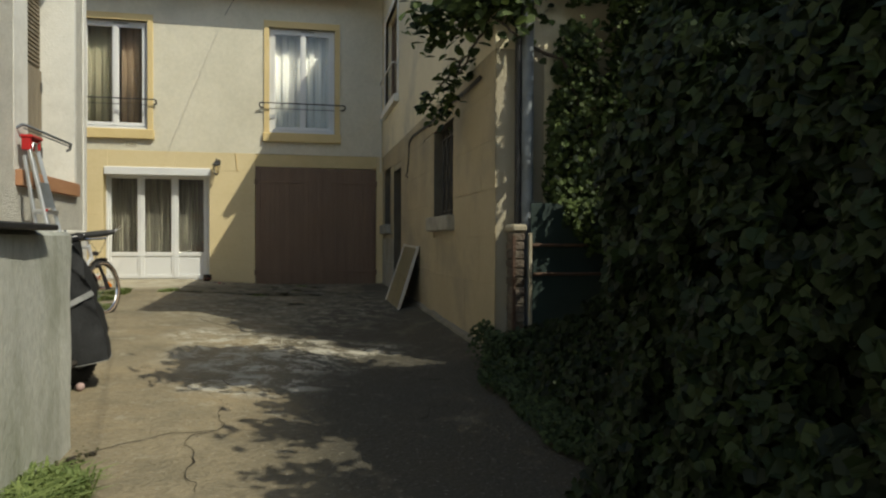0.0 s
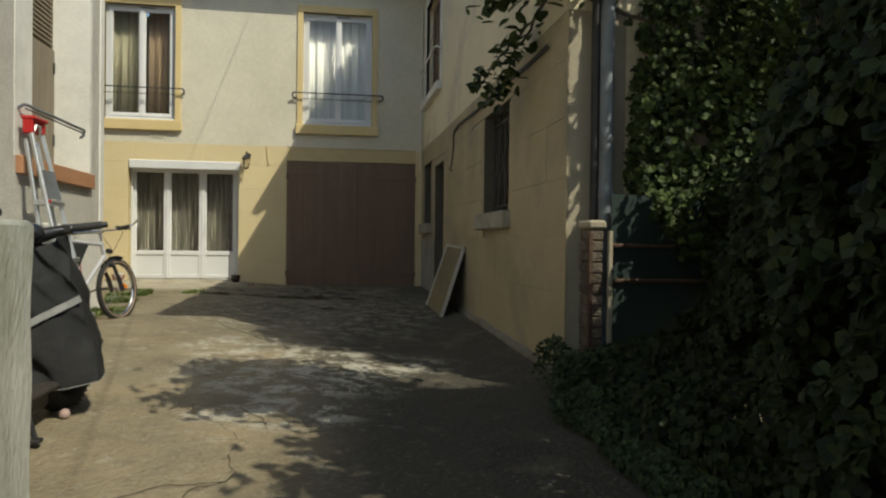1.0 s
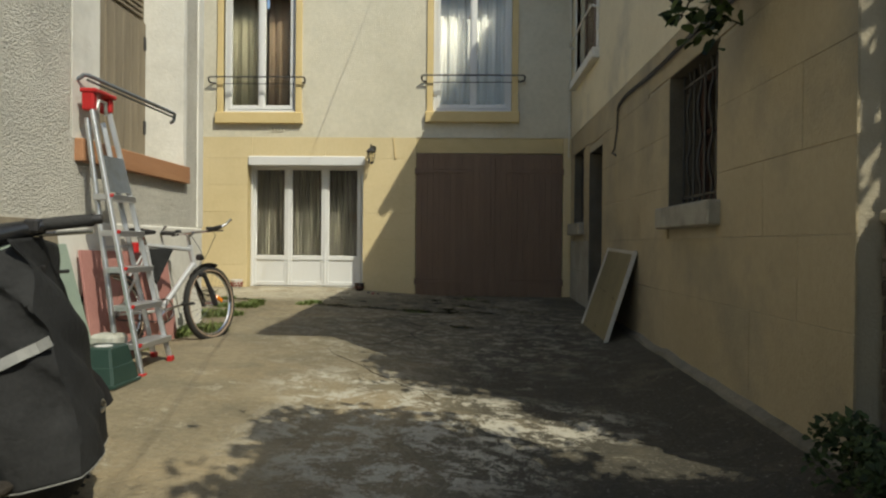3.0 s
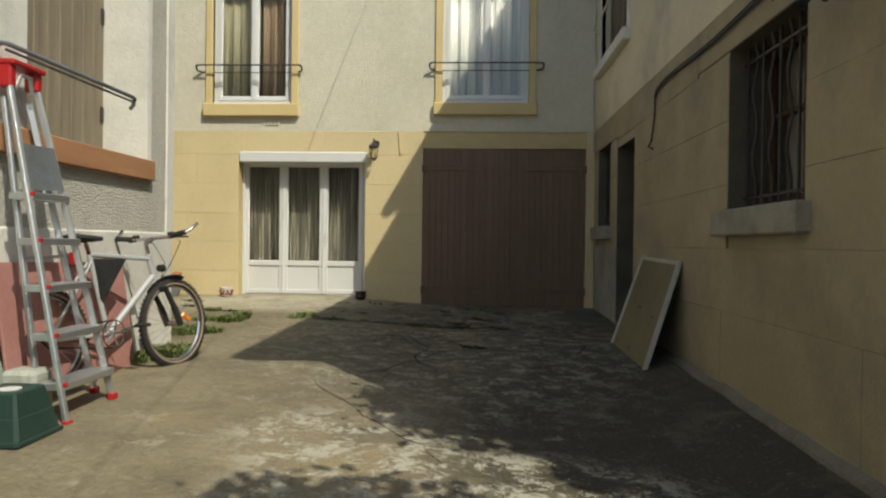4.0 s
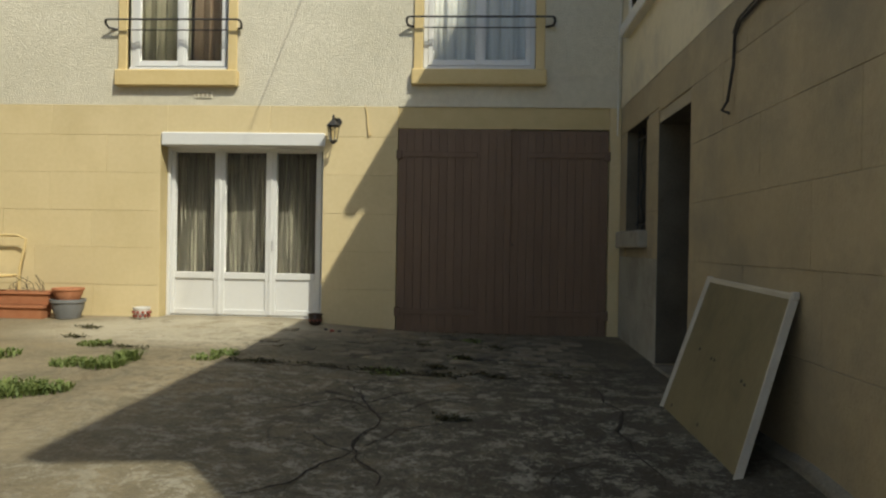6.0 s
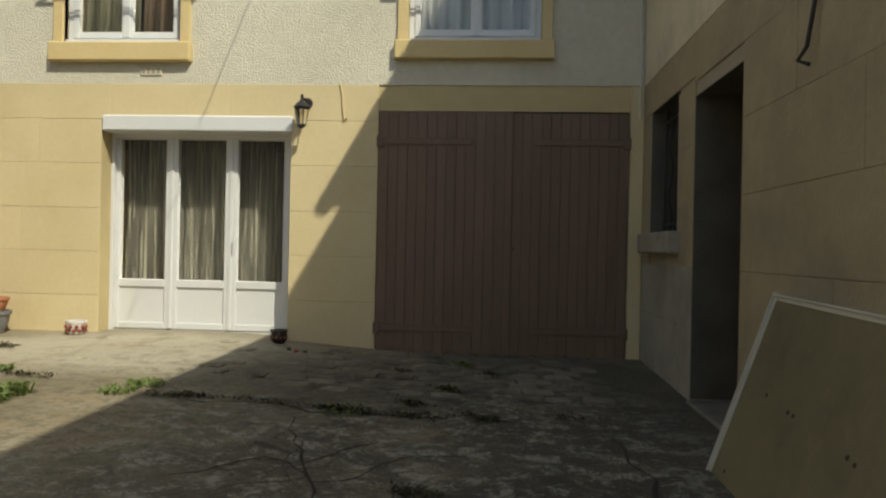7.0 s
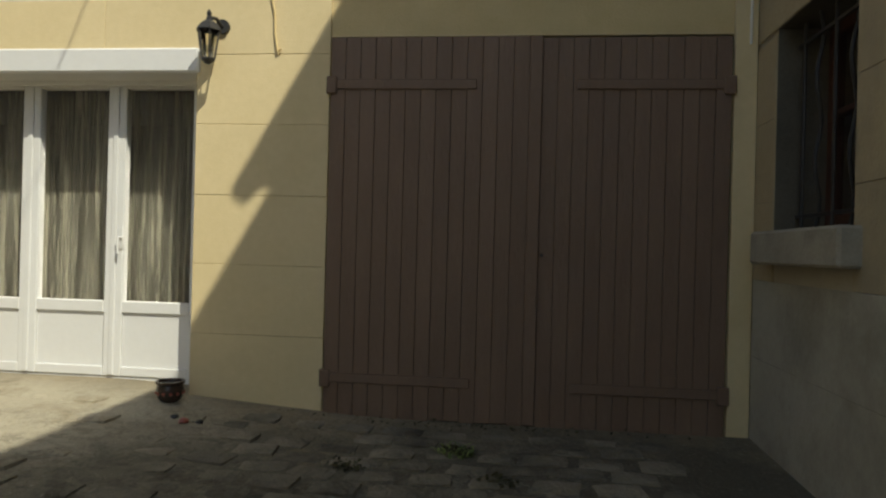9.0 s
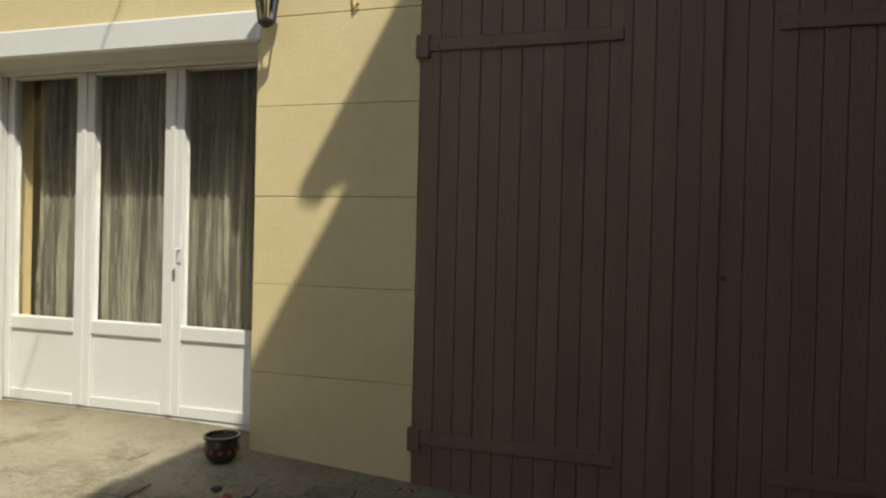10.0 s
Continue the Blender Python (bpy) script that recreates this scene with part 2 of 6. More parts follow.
def ground_material():
    m = mat("stained_shaded_concrete", (0.185, 0.152, 0.095), (0.30, 0.25, 0.162), 1.6, 0.92, 1.5, 34, fine=0.45)
    n, l = m.node_tree.nodes, m.node_tree.links
    b = n["Principled BSDF"]
    col = b.inputs["Base Color"].links[0].from_socket
    geo = n.new("ShaderNodeNewGeometry")
    warp = n.new("ShaderNodeTexNoise")
    warp.inputs["Scale"].default_value, warp.inputs["Detail"].default_value = 2.2, 4
    l.new(geo.outputs["Position"], warp.inputs["Vector"])
    add = n.new("ShaderNodeVectorMath")
    add.operation = "MULTIPLY_ADD"
    add.inputs[1].default_value = (0.22, 0.22, 0)
    l.new(warp.outputs["Color"], add.inputs[0]), l.new(geo.outputs["Position"], add.inputs[2])
    flat = n.new("ShaderNodeVectorMath")
    flat.operation = "MULTIPLY"
    flat.inputs[1].default_value = (1, 1, 0)
    l.new(add.outputs[0], flat.inputs[0])

    def spread(scale, detail, lo, hi, rough=0.65, move=0.0, high=1.0):
        """A noise cut to patches between lo and hi."""
        t = n.new("ShaderNodeTexNoise")
        t.inputs["Scale"].default_value, t.inputs["Detail"].default_value, t.inputs["Roughness"].default_value = scale, detail, rough
        o = n.new("ShaderNodeVectorMath")
        o.inputs[1].default_value = (move, move * 0.7, 0)
        l.new(flat.outputs[0], o.inputs[0]), l.new(o.outputs[0], t.inputs["Vector"])
        r = n.new("ShaderNodeMapRange")
        r.inputs[1].default_value, r.inputs[2].default_value, r.inputs[4].default_value = lo, hi, high
        l.new(t.outputs[0], r.inputs[0])
        return r.outputs[0]

    def times(a, c):
        q = n.new("ShaderNodeMath")
        q.operation = "MULTIPLY"
        l.new(a, q.inputs[0]), l.new(c, q.inputs[1])
        return q.outputs[0]

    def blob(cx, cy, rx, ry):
        """A warped oval round a place in the yard, for wear, old growth and painted light and shade."""
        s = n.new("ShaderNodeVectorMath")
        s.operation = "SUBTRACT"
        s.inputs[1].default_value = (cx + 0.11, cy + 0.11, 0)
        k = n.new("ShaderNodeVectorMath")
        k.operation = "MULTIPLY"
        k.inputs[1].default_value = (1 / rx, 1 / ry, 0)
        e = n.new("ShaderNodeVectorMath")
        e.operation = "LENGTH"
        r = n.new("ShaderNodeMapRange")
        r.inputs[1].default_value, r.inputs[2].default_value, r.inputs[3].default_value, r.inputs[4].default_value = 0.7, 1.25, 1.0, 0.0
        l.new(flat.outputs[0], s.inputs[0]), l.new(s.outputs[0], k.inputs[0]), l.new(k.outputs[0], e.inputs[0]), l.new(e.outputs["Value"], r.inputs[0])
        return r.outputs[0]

    def over(base, mask, colour):
        x = n.new("ShaderNodeMix")
        x.data_type = "RGBA"
        l.new(mask, x.inputs[0]), l.new(base, x.inputs[6])
        x.inputs[7].default_value = (*colour, 1)
        return x.outputs[2]

    col = over(col, spread(1.4, 8, 0.47, 0.66, 0.7, 0.0, 0.75), (0.14, 0.122, 0.082))
    col = over(col, spread(0.7, 6, 0.5, 0.7, 0.7, 4.0, 0.6), (0.36, 0.27, 0.15))
    # Dark stain with the yard's shade put into its colour, middle and right side.
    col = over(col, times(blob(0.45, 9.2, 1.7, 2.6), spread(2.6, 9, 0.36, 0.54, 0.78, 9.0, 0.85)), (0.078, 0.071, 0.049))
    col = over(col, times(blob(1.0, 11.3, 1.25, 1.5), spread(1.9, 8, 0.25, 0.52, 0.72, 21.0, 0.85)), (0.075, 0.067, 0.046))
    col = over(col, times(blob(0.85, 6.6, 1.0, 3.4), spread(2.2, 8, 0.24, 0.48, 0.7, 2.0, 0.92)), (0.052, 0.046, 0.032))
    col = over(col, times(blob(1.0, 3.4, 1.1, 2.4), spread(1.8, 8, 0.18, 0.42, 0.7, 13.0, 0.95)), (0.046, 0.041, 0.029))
    col = over(col, times(blob(-0.9, 8.2, 1.0, 1.3), spread(2.0, 9, 0.40, 0.56, 0.75, 31.0, 0.55)), (0.13, 0.11, 0.072))
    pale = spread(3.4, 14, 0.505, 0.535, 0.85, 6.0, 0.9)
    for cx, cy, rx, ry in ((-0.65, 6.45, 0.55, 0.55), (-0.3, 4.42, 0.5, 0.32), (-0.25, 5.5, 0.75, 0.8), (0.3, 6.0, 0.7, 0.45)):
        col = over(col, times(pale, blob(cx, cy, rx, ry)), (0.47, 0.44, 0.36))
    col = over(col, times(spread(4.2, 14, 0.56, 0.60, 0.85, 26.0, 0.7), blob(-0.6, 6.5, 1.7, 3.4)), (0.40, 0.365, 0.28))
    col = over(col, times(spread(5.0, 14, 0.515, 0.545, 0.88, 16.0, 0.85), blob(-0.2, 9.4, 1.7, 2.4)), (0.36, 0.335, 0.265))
    # Sunny left by the house painted paler, the shaded part beside it darker.
    col = over(col, times(blob(-2.5, 11.75, 1.5, 0.9), spread(3.0, 9, 0.30, 0.5, 0.75, 3.0, 0.85)), (0.46, 0.415, 0.315))
    col = over(col, times(blob(-0.7, 11.3, 0.95, 0.9), spread(2.4, 9, 0.28, 0.5, 0.75, 51.0, 0.8)), (0.10, 0.09, 0.062))
    col = over(col, spread(26, 6, 0.56, 0.66, 0.75, 1.0, 0.42), (0.075, 0.066, 0.045))
    col = over(col, spread(38, 6, 0.58, 0.66, 0.75, 5.0, 0.45), (0.46, 0.43, 0.35))
    col = over(col, times(spread(9.0, 10, 0.50, 0.56, 0.8, 41.0, 0.5), blob(-0.3, 10.2, 2.6, 2.2)), (0.07, 0.062, 0.042))
    col = over(col, times(spread(3.3, 10, 0.53, 0.60, 0.75, 47.0, 0.85), blob(0.0, 10.9, 1.5, 0.9)), (0.042, 0.038, 0.024))
    vo = n.new("ShaderNodeTexVoronoi")
    vo.feature = "DISTANCE_TO_EDGE"
    vo.inputs["Scale"].default_value = 2.3
    l.new(flat.outputs[0], vo.inputs["Vector"])
    cr = n.new("ShaderNodeMapRange")
    cr.inputs[1].default_value, cr.inputs[2].default_value, cr.inputs[3].default_value, cr.inputs[4].default_value = 0.001, 0.006, 0.8, 0.0
    l.new(vo.outputs["Distance"], cr.inputs[0])
    crazed = n.new("ShaderNodeMath")
    crazed.operation = "MAXIMUM"
    l.new(blob(-0.3, 9.2, 1.0, 1.3), crazed.inputs[0]), l.new(spread(0.5, 2, 0.68, 0.74, 0.5, 7.0), crazed.inputs[1])
    cracks = times(cr.outputs[0], crazed.outputs[0])
    col = over(col, cracks, (0.035, 0.033, 0.022))
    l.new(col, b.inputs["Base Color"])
    old = b.inputs["Normal"].links[0].from_node
    dent = n.new("ShaderNodeBump")
    dent.invert = True
    dent.inputs["Strength"].default_value, dent.inputs["Distance"].default_value = 0.8, 0.02
    l.new(cracks, dent.inputs["Height"]), l.new(old.outputs[0], dent.inputs["Normal"]), l.new(dent.outputs[0], b.inputs["Normal"])
    return m


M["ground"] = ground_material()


# ---- building blocks ----
ORIGIN = {}


def finish(name, bm, material, smooth=False):
    bmesh.ops.recalc_face_normals(bm, faces=bm.faces)
    me = bpy.data.meshes.new(name)
    bm.to_mesh(me)
    bm.free()
    me.materials.append(material)
    if smooth:
        me.polygons.foreach_set("use_smooth", [True] * len(me.polygons))
        me.set_sharp_from_angle(angle=radians(38))
    return me


def part(name, bm, material, parent=None, label="", smooth=False):
    """One mesh object, under parent if there is one; the bmesh is in the place's own metres."""
    o = ORIGIN.get(parent, Vector())
    if o.length:
        bmesh.ops.translate(bm, verts=bm.verts, vec=-o)
    ob = new(name, finish(name, bm, material, smooth))
    if parent:
        ob.parent = parent
        ORIGIN[ob] = o
    if label:
        ob["label"] = label
    return ob


def thing(name, label, category, at=(0, 0, 0), group="", kind=""):
    ob = new(name)
    ob.empty_display_size = 0.1
    ob.location = at
    ORIGIN[ob] = Vector(at)
    return tagged(ob, label, category, group, kind)


def box(bm, x0, x1, y0, y1, z0, z1, bevel=0.0):
    b = bmesh.new() if bevel else bm
    v = [b.verts.new((x, y, z)) for z in (z0, z1) for x, y in ((x0, y0), (x1, y0), (x1, y1), (x0, y1))]
    for q in ((3, 2, 1, 0), (4, 5, 6, 7), (0, 1, 5, 4), (1, 2, 6, 5), (2, 3, 7, 6), (3, 0, 4, 7)):
        b.faces.new([v[i] for i in q])
    if bevel:
        bmesh.ops.bevel(b, geom=b.edges[:], offset=bevel, segments=1, affect="EDGES", clamp_overlap=True)
        merge(bm, b)
    return bm


def merge(bm, other, m=None):
    if m is not None:
        bmesh.ops.transform(other, matrix=m, verts=other.verts)
    me = bpy.data.meshes.new("t")
    other.to_mesh(me)
    other.free()
    bm.from_mesh(me)
    bpy.data.meshes.remove(me)


def boxed(x0, x1, y0, y1, z0, z1, bevel=0.0):
    return box(bmesh.new(), x0, x1, y0, y1, z0, z1, bevel)


def tube(bm, pts, r, seg=8, r1=None, closed=False, flat=1.0):
    """A round bar along a line of points; r1: radius at its end."""
    pts = [Vector(p) for p in pts]
    k = len(pts)
    rings = []
    side = None
    for i, p in enumerate(pts):
        a = pts[i - 1] if i or closed else p
        c = pts[(i + 1) % k] if i < k - 1 or closed else p
        way = (c - a).normalized()
        if side is None:
            side = way.orthogonal().normalized()
        side = (side - way * side.dot(way)).normalized()
        up = way.cross(side)
        rr = r + (r1 - r) * i / max(k - 1, 1) if r1 is not None else r
        rings.append([bm.verts.new(p + rr * (math.cos(2 * math.pi * j / seg) * side + flat * math.sin(2 * math.pi * j / seg) * up)) for j in range(seg)])
    for i in range(k if closed else k - 1):
        a, c = rings[i], rings[(i + 1) % k]
        for j in range(seg):
            bm.faces.new((a[j], a[(j + 1) % seg], c[(j + 1) % seg], c[j]))
    if not closed:
        bm.faces.new(rings[0][::-1]), bm.faces.new(rings[-1])
    return bm


def tubed(pts, r, seg=8, **k):
    return tube(bmesh.new(), pts, r, seg, **k)


def lathe(bm, profile, at, seg=20):
    """Turns (radius, height) pairs round the upright through at."""
    at = Vector(at)
    rings = [[bm.verts.new(at + Vector((r * math.cos(2 * math.pi * j / seg), r * math.sin(2 * math.pi * j / seg), h))) for j in range(seg)] for r, h in profile]
    for a, c in zip(rings, rings[1:]):
        for j in range(seg):
            bm.faces.new((a[j], a[(j + 1) % seg], c[(j + 1) % seg], c[j]))
    bm.faces.new(rings[0][::-1]), bm.faces.new(rings[-1])
    return bm


def wall_cells(axis, d0, d1, u0, u1, v0, v1, holes):
    """A wall between depths d0 and d1 (axis 'x' or 'y' across it), with openings (u0, u1, v0, v1) cut right through."""
    bm = bmesh.new()
    us = sorted({u0, u1, *[h[0] for h in holes], *[h[1] for h in holes]})
    vs = sorted({v0, v1, *[h[2] for h in holes], *[h[3] for h in holes]})
    us, vs = [u for u in us if u0 <= u <= u1], [v for v in vs if v0 <= v <= v1]
    solid = lambda i, j: 0 <= i < len(us) - 1 and 0 <= j < len(vs) - 1 and not any(h[0] < (us[i] + us[i + 1]) / 2 < h[1] and h[2] < (vs[j] + vs[j + 1]) / 2 < h[3] for h in holes)
    p = lambda d, u, v: (d, u, v) if axis == "x" else (u, d, v)
    made = {}

    def vert(d, i, j):
        key = (d, i, j)
        if key not in made:
            made[key] = bm.verts.new(p(d, us[i], vs[j]))
        return made[key]

    for i in range(len(us) - 1):
        for j in range(len(vs) - 1):
            if not solid(i, j):
                continue
            for d in (d0, d1):
                bm.faces.new([vert(d, a, b) for a, b in ((i, j), (i + 1, j), (i + 1, j + 1), (i, j + 1))])
            for (ii, jj), (a, b) in (((i - 1, j), ((i, j), (i, j + 1))), ((i + 1, j), ((i + 1, j), (i + 1, j + 1))), ((i, j - 1), ((i, j), (i + 1, j))), ((i, j + 1), ((i, j + 1), (i + 1, j + 1)))):
                if not solid(ii, jj):
                    bm.faces.new((vert(d0, *a), vert(d0, *b), vert(d1, *b), vert(d1, *a)))
    return bm


def structure(name, bm, material, label, category, smooth=False):
    return tagged(part(name, bm, material, None, "", smooth), label, category, kind="structure")


def smoothstep(a, b, x):
    t = min(max((x - a) / (b - a), 0.0), 1.0)
    return t * t * (3 - 2 * t)


def ground_z(x, y):
    z = 0.0245 * (min(max(y, -4), 12.6) - 4.0)
    z += 0.10 * smoothstep(-0.1, -2.2, x) * smoothstep(2.0, 5.0, y)
    z += 0.06 * smoothstep(1.15, 1.62, x) * smoothstep(11.5, 7.5, y) * smoothstep(3.0, 4.8, y)
    z -= 0.06 * smoothstep(-0.3, 0.7, x) * smoothstep(1.5, 1.15, x) * smoothstep(3.2, 4.6, y) * smoothstep(8.4, 6.6, y)
    return z


# ---- ground ----
def build_ground():
    bm = bmesh.new()
    xs = [-60, -25, -12] + [-7 + 0.25 * i for i in range(41)] + [6, 12, 25, 60]
    ys = [-60, -25, -10] + [-4 + 0.25 * i for i in range(68)] + [16, 25, 60]
    grid = [[bm.verts.new((x, y, ground_z(x, y) + (0.006 * noise.noise(Vector((x * 1.7, y * 1.7, 0))) if -7 < x < 3 and -4 < y < 12.4 else 0))) for x in xs] for y in ys]
    for j in range(len(ys) - 1):
        for i in range(len(xs) - 1):
            bm.faces.new((grid[j][i], grid[j][i + 1], grid[j + 1][i + 1], grid[j + 1][i]))
    return structure("ground", bm, M["ground"], "stained and cracked pale concrete yard, partly painted with shade, with old setts by the house", "ground", True)


ground = build_ground()

# ---- front house across the yard ----
FY = 12.55
BAND = 2.59
COURSES = (0.05, 0.645, 1.05, 1.45, 1.86, 2.265, BAND)
FRENCH = (-3.29, -1.52, 0.27, 2.17)
GARAGE = (-0.725, 1.485, 0.10, 2.36)
WIN_L = (-3.665, -2.56, 2.96, 4.86)
WIN_R = (-0.475, 0.705, 2.98, 4.90)
wall_north = structure("wall_north", wall_cells("y", FY + 0.012, FY + 0.42, -7.5, 1.6, 0.0, BAND, [FRENCH, GARAGE]), M["joint"], "yellow painted block wall of the house", "wall")
wall_upper = structure("wall_north_upper", wall_cells("y", FY, FY + 0.42, -7.5, 1.6, BAND, 5.62, [WIN_L, WIN_R]), M["cream"], "cream roughcast upper wall of the house", "wall")

WEST_HOLES = [(10.16, 11.04, 0.12, 2.17), (11.43, 12.27, 1.30, 2.30), (6.48, 7.53, 1.29, 2.30), (10.55, 12.12, 3.36, 4.95)]
RX, RY = 1.61, 4.92
wall_east = structure("wall_east", wall_cells("x", RX + 0.01, RX + 0.42, RY + 0.01, FY + 0.42, 0.0, BAND, WEST_HOLES), M["ashlar_joint"], "ochre stone ground-floor wall of the side house", "wall")
wall_east_upper = structure("wall_east_upper", wall_cells("x", RX - 0.004, RX + 0.42, RY, FY + 0.42, BAND, 5.75, WEST_HOLES), M["cream_side"], "cream rendered upper wall of the side house", "wall")
structure("wall_east_end", boxed(RX + 0.42, 6.5, RY, RY + 0.35, 0, 5.75), M["cream_side"], "cream rendered end wall of the side house", "wall")
# Unseen shell of walls and floors, added to keep daylight out of the rooms.
structure("wall_east_back", boxed(6.5, 6.8, RY, 16.0, 0, 5.75), M["cream_side"], "unseen back wall added to close the side house", "wall")
structure("wall_house_back", boxed(-7.5, 6.5, 16.0, 16.3, 0, 5.7), M["dark"], "unseen back wall added to close the houses", "wall")
structure("wall_house_side", boxed(-7.8, -7.5, FY, 16.3, 0, 5.62), M["cream"], "unseen side wall added to close the house", "wall")
structure("floor_upper", boxed(-7.5, 1.6, FY + 0.42, 16.0, 2.45, 2.6), M["dark"], "unseen upper floor added inside the house", "floor")
structure("floor_lower", boxed(-7.5, 6.5, FY + 0.42, 16.0, 0.18, 0.26), M["dark"], "unseen ground floor added inside the house", "floor")
structure("floor_side_upper", boxed(RX + 0.42, 6.5, RY + 0.35, FY + 0.42, 2.65, 2.8), M["dark"], "unseen upper floor added inside the side house", "floor")
structure("wall_partition", boxed(1.6, 1.75, FY + 0.42, 16.0, 0.26, 5.62), M["dark"], "unseen partition added between the houses", "wall")
structure("wall_garage_side", boxed(-1.25, -1.1, FY + 0.42, 16.0, 0.26, 2.45), M["dark"], "unseen partition added beside the garage", "wall")


def house_roof():
    roof = thing("house_roof", "tiled roof of the front house with a deep eave", "roof", (-2.9, 13, 5.62), kind="structure")
    bm = bmesh.new()
    y0, y1, z0 = FY - 0.42, 16.6, 5.44
    for x0, x1 in ((-8.1, 1.2),):
        v = [bm.verts.new(p) for p in ((x0, y0, z0), (x1, y0, z0), (x1, y1, z0 + 1.9), (x0, y1, z0 + 1.9), (x0, y0, z0 + 0.1), (x1, y0, z0 + 0.1), (x1, y1, z0 + 2.0), (x0, y1, z0 + 2.0))]
        for q in ((3, 2, 1, 0), (4, 5, 6, 7), (0, 1, 5, 4), (1, 2, 6, 5), (2, 3, 7, 6), (3, 0, 4, 7)):
            bm.faces.new([v[i] for i in q])
    part("roof_slope", bm, M["tile"], roof)
    tiles = bmesh.new()
    x = -8.0
    while x < 1.15:
        tube(tiles, [(x, y0 - 0.03, z0 + 0.10), (x, y0 + 0.5, z0 + 0.33)], 0.085, 8)
        x += 0.2
    tagged(part("eave_tile", tiles, M["tile"], roof), kind="stuff")
    return roof


house_roof()


def side_roof():
    roof = thing("side_house_roof", "tiled roof of the side house with an eave and gutter", "roof", (3, 8, 5.75), kind="structure")
    bm = bmesh.new()
    for y0, y1, x0 in ((RY - 0.66, 9.62, 1.45), (9.62, 16.5, 1.21)):
        v = [bm.verts.new(p) for p in ((x0, y0, 5.66), (x0, y1, 5.66), (7.2, y1, 7.6), (7.2, y0, 7.6), (x0, y0, 5.78), (x0, y1, 5.78), (7.2, y1, 7.72), (7.2, y0, 7.72))]
        for q in ((3, 2, 1, 0), (4, 5, 6, 7), (0, 1, 5, 4), (1, 2, 6, 5), (2, 3, 7, 6), (3, 0, 4, 7)):
            bm.faces.new([v[i] for i in q])
    part("roof_slope", bm, M["tile"], roof)
    part("gutter", tubed([(1.41, RY - 0.62, 5.68), (1.41, 9.62, 5.68)], 0.07, 10), M["zinc"], roof)
    part("gutter", tubed([(1.18, 9.62, 5.68), (1.18, 12.5, 5.68)], 0.07, 10), M["zinc"], roof)
    return roof


side_roof()

# ---- left house ----
LX = -2.52
NICHE = (6.83, 8.28, 1.62, 4.3)
structure("wall_west", wall_cells("x", LX - 0.42, LX, -4.0, 8.72, 1.12, 6.0, [NICHE]), M["rough"], "grey pebbledash wall of the left house", "wall")
structure("wall_west_plinth", boxed(LX - 0.42, LX + 0.02, -4.0, 8.70, 0.0, 1.12, 0.012), M["smooth"], "smooth off-white rendered plinth", "wall")
structure("wall_west_end", boxed(-7.5, LX - 0.42, 8.4, 8.72, 0.0, 6.0), M["smooth"], "plain end wall of the left house", "wall")
structure("wall_west_south", boxed(-7.5, LX - 0.42, -4.3, -4.0, 0.0, 6.0), M["rough"], "plain end wall of the left house", "wall")
structure("wall_west_back", boxed(-7.8, -7.5, -4.3, FY, 0.0, 6.0), M["rough"], "plain boundary wall", "wall")
structure("ceiling_west", boxed(-7.8, LX + 0.3, -4.3, 8.95, 6.0, 6.2), M["tile"], "flat roof edge of the left house", "ceiling")
trim = bmesh.new()
box(trim, LX - 0.01, LX + 0.006, 6.50, NICHE[0], 1.66, 4.6)
box(trim, LX - 0.01, LX + 0.006, NICHE[1], 8.34, 1.66, 4.6)
box(trim, LX - 0.36, LX + 0.003, NICHE[1] - 0.012, NICHE[1] - 0.001, 1.63, 4.29)
box(trim, LX - 0.36, LX + 0.003, NICHE[0] + 0.001, NICHE[0] + 0.012, 1.63, 4.29)
structure("trim_window_west", trim, M["smooth"], "smooth white surround of the shuttered window", "trim")
structure("trim_corner_west", boxed(LX - 0.05, LX + 0.012, 8.60, 8.735, 1.12, 6.0, 0.008), M["smooth"], "smooth white corner strip of the left house", "trim")

# ---- low wall beside the drive ----
low = bmesh.new()
box(low, -1.30, -1.055, -4.0, 3.155, -0.25, 1.055, 0.02)
bmesh.ops.subdivide_edges(low, edges=[e for e in low.edges if e.calc_length() > 0.9], cuts=24, use_grid_fill=True)
for v in low.verts:
    if v.co.x > -1.1:
        v.co.x += 0.014 * noise.noise(v.co * 2.3)
    if v.co.y > 3.0:
        v.co.y += 0.02 * noise.noise(v.co * 3.1)
structure("wall_low", low, M["cement"], "weathered grey cement garden wall beside the drive", "wall", True)
tagged(part("coping_slab", boxed(-1.42, -0.985, 1.6, 2.74, 1.056, 1.083, 0.006), M["iron"]), "thin dark slate slab lying on the garden wall", "slab")


# ---- openings of the front house ----
def leaf_frame(parent, x0, x1, z0, z1, y, w, bottom, material=None):
    """A casement: four rails round one pane."""
    material = material or M["white"]
    f = bmesh.new()
    d = 0.05
    box(f, x0, x0 + w, y, y + d, z0, z1, 0.004), box(f, x1 - w, x1, y, y + d, z0, z1, 0.004)
    box(f, x0 + w, x1 - w, y, y + d, z1 - w, z1, 0.004), box(f, x0 + w, x1 - w, y, y + d, z0, z0 + bottom, 0.004)
    fr = part("casement", f, material, parent)
    pane = part("pane", boxed(x0 + w - 0.005, x1 - w + 0.005, y + 0.022, y + 0.028, z0 + bottom - 0.005, z1 - w + 0.005), M["glass"], fr)
    pane.visible_shadow = False
    return fr


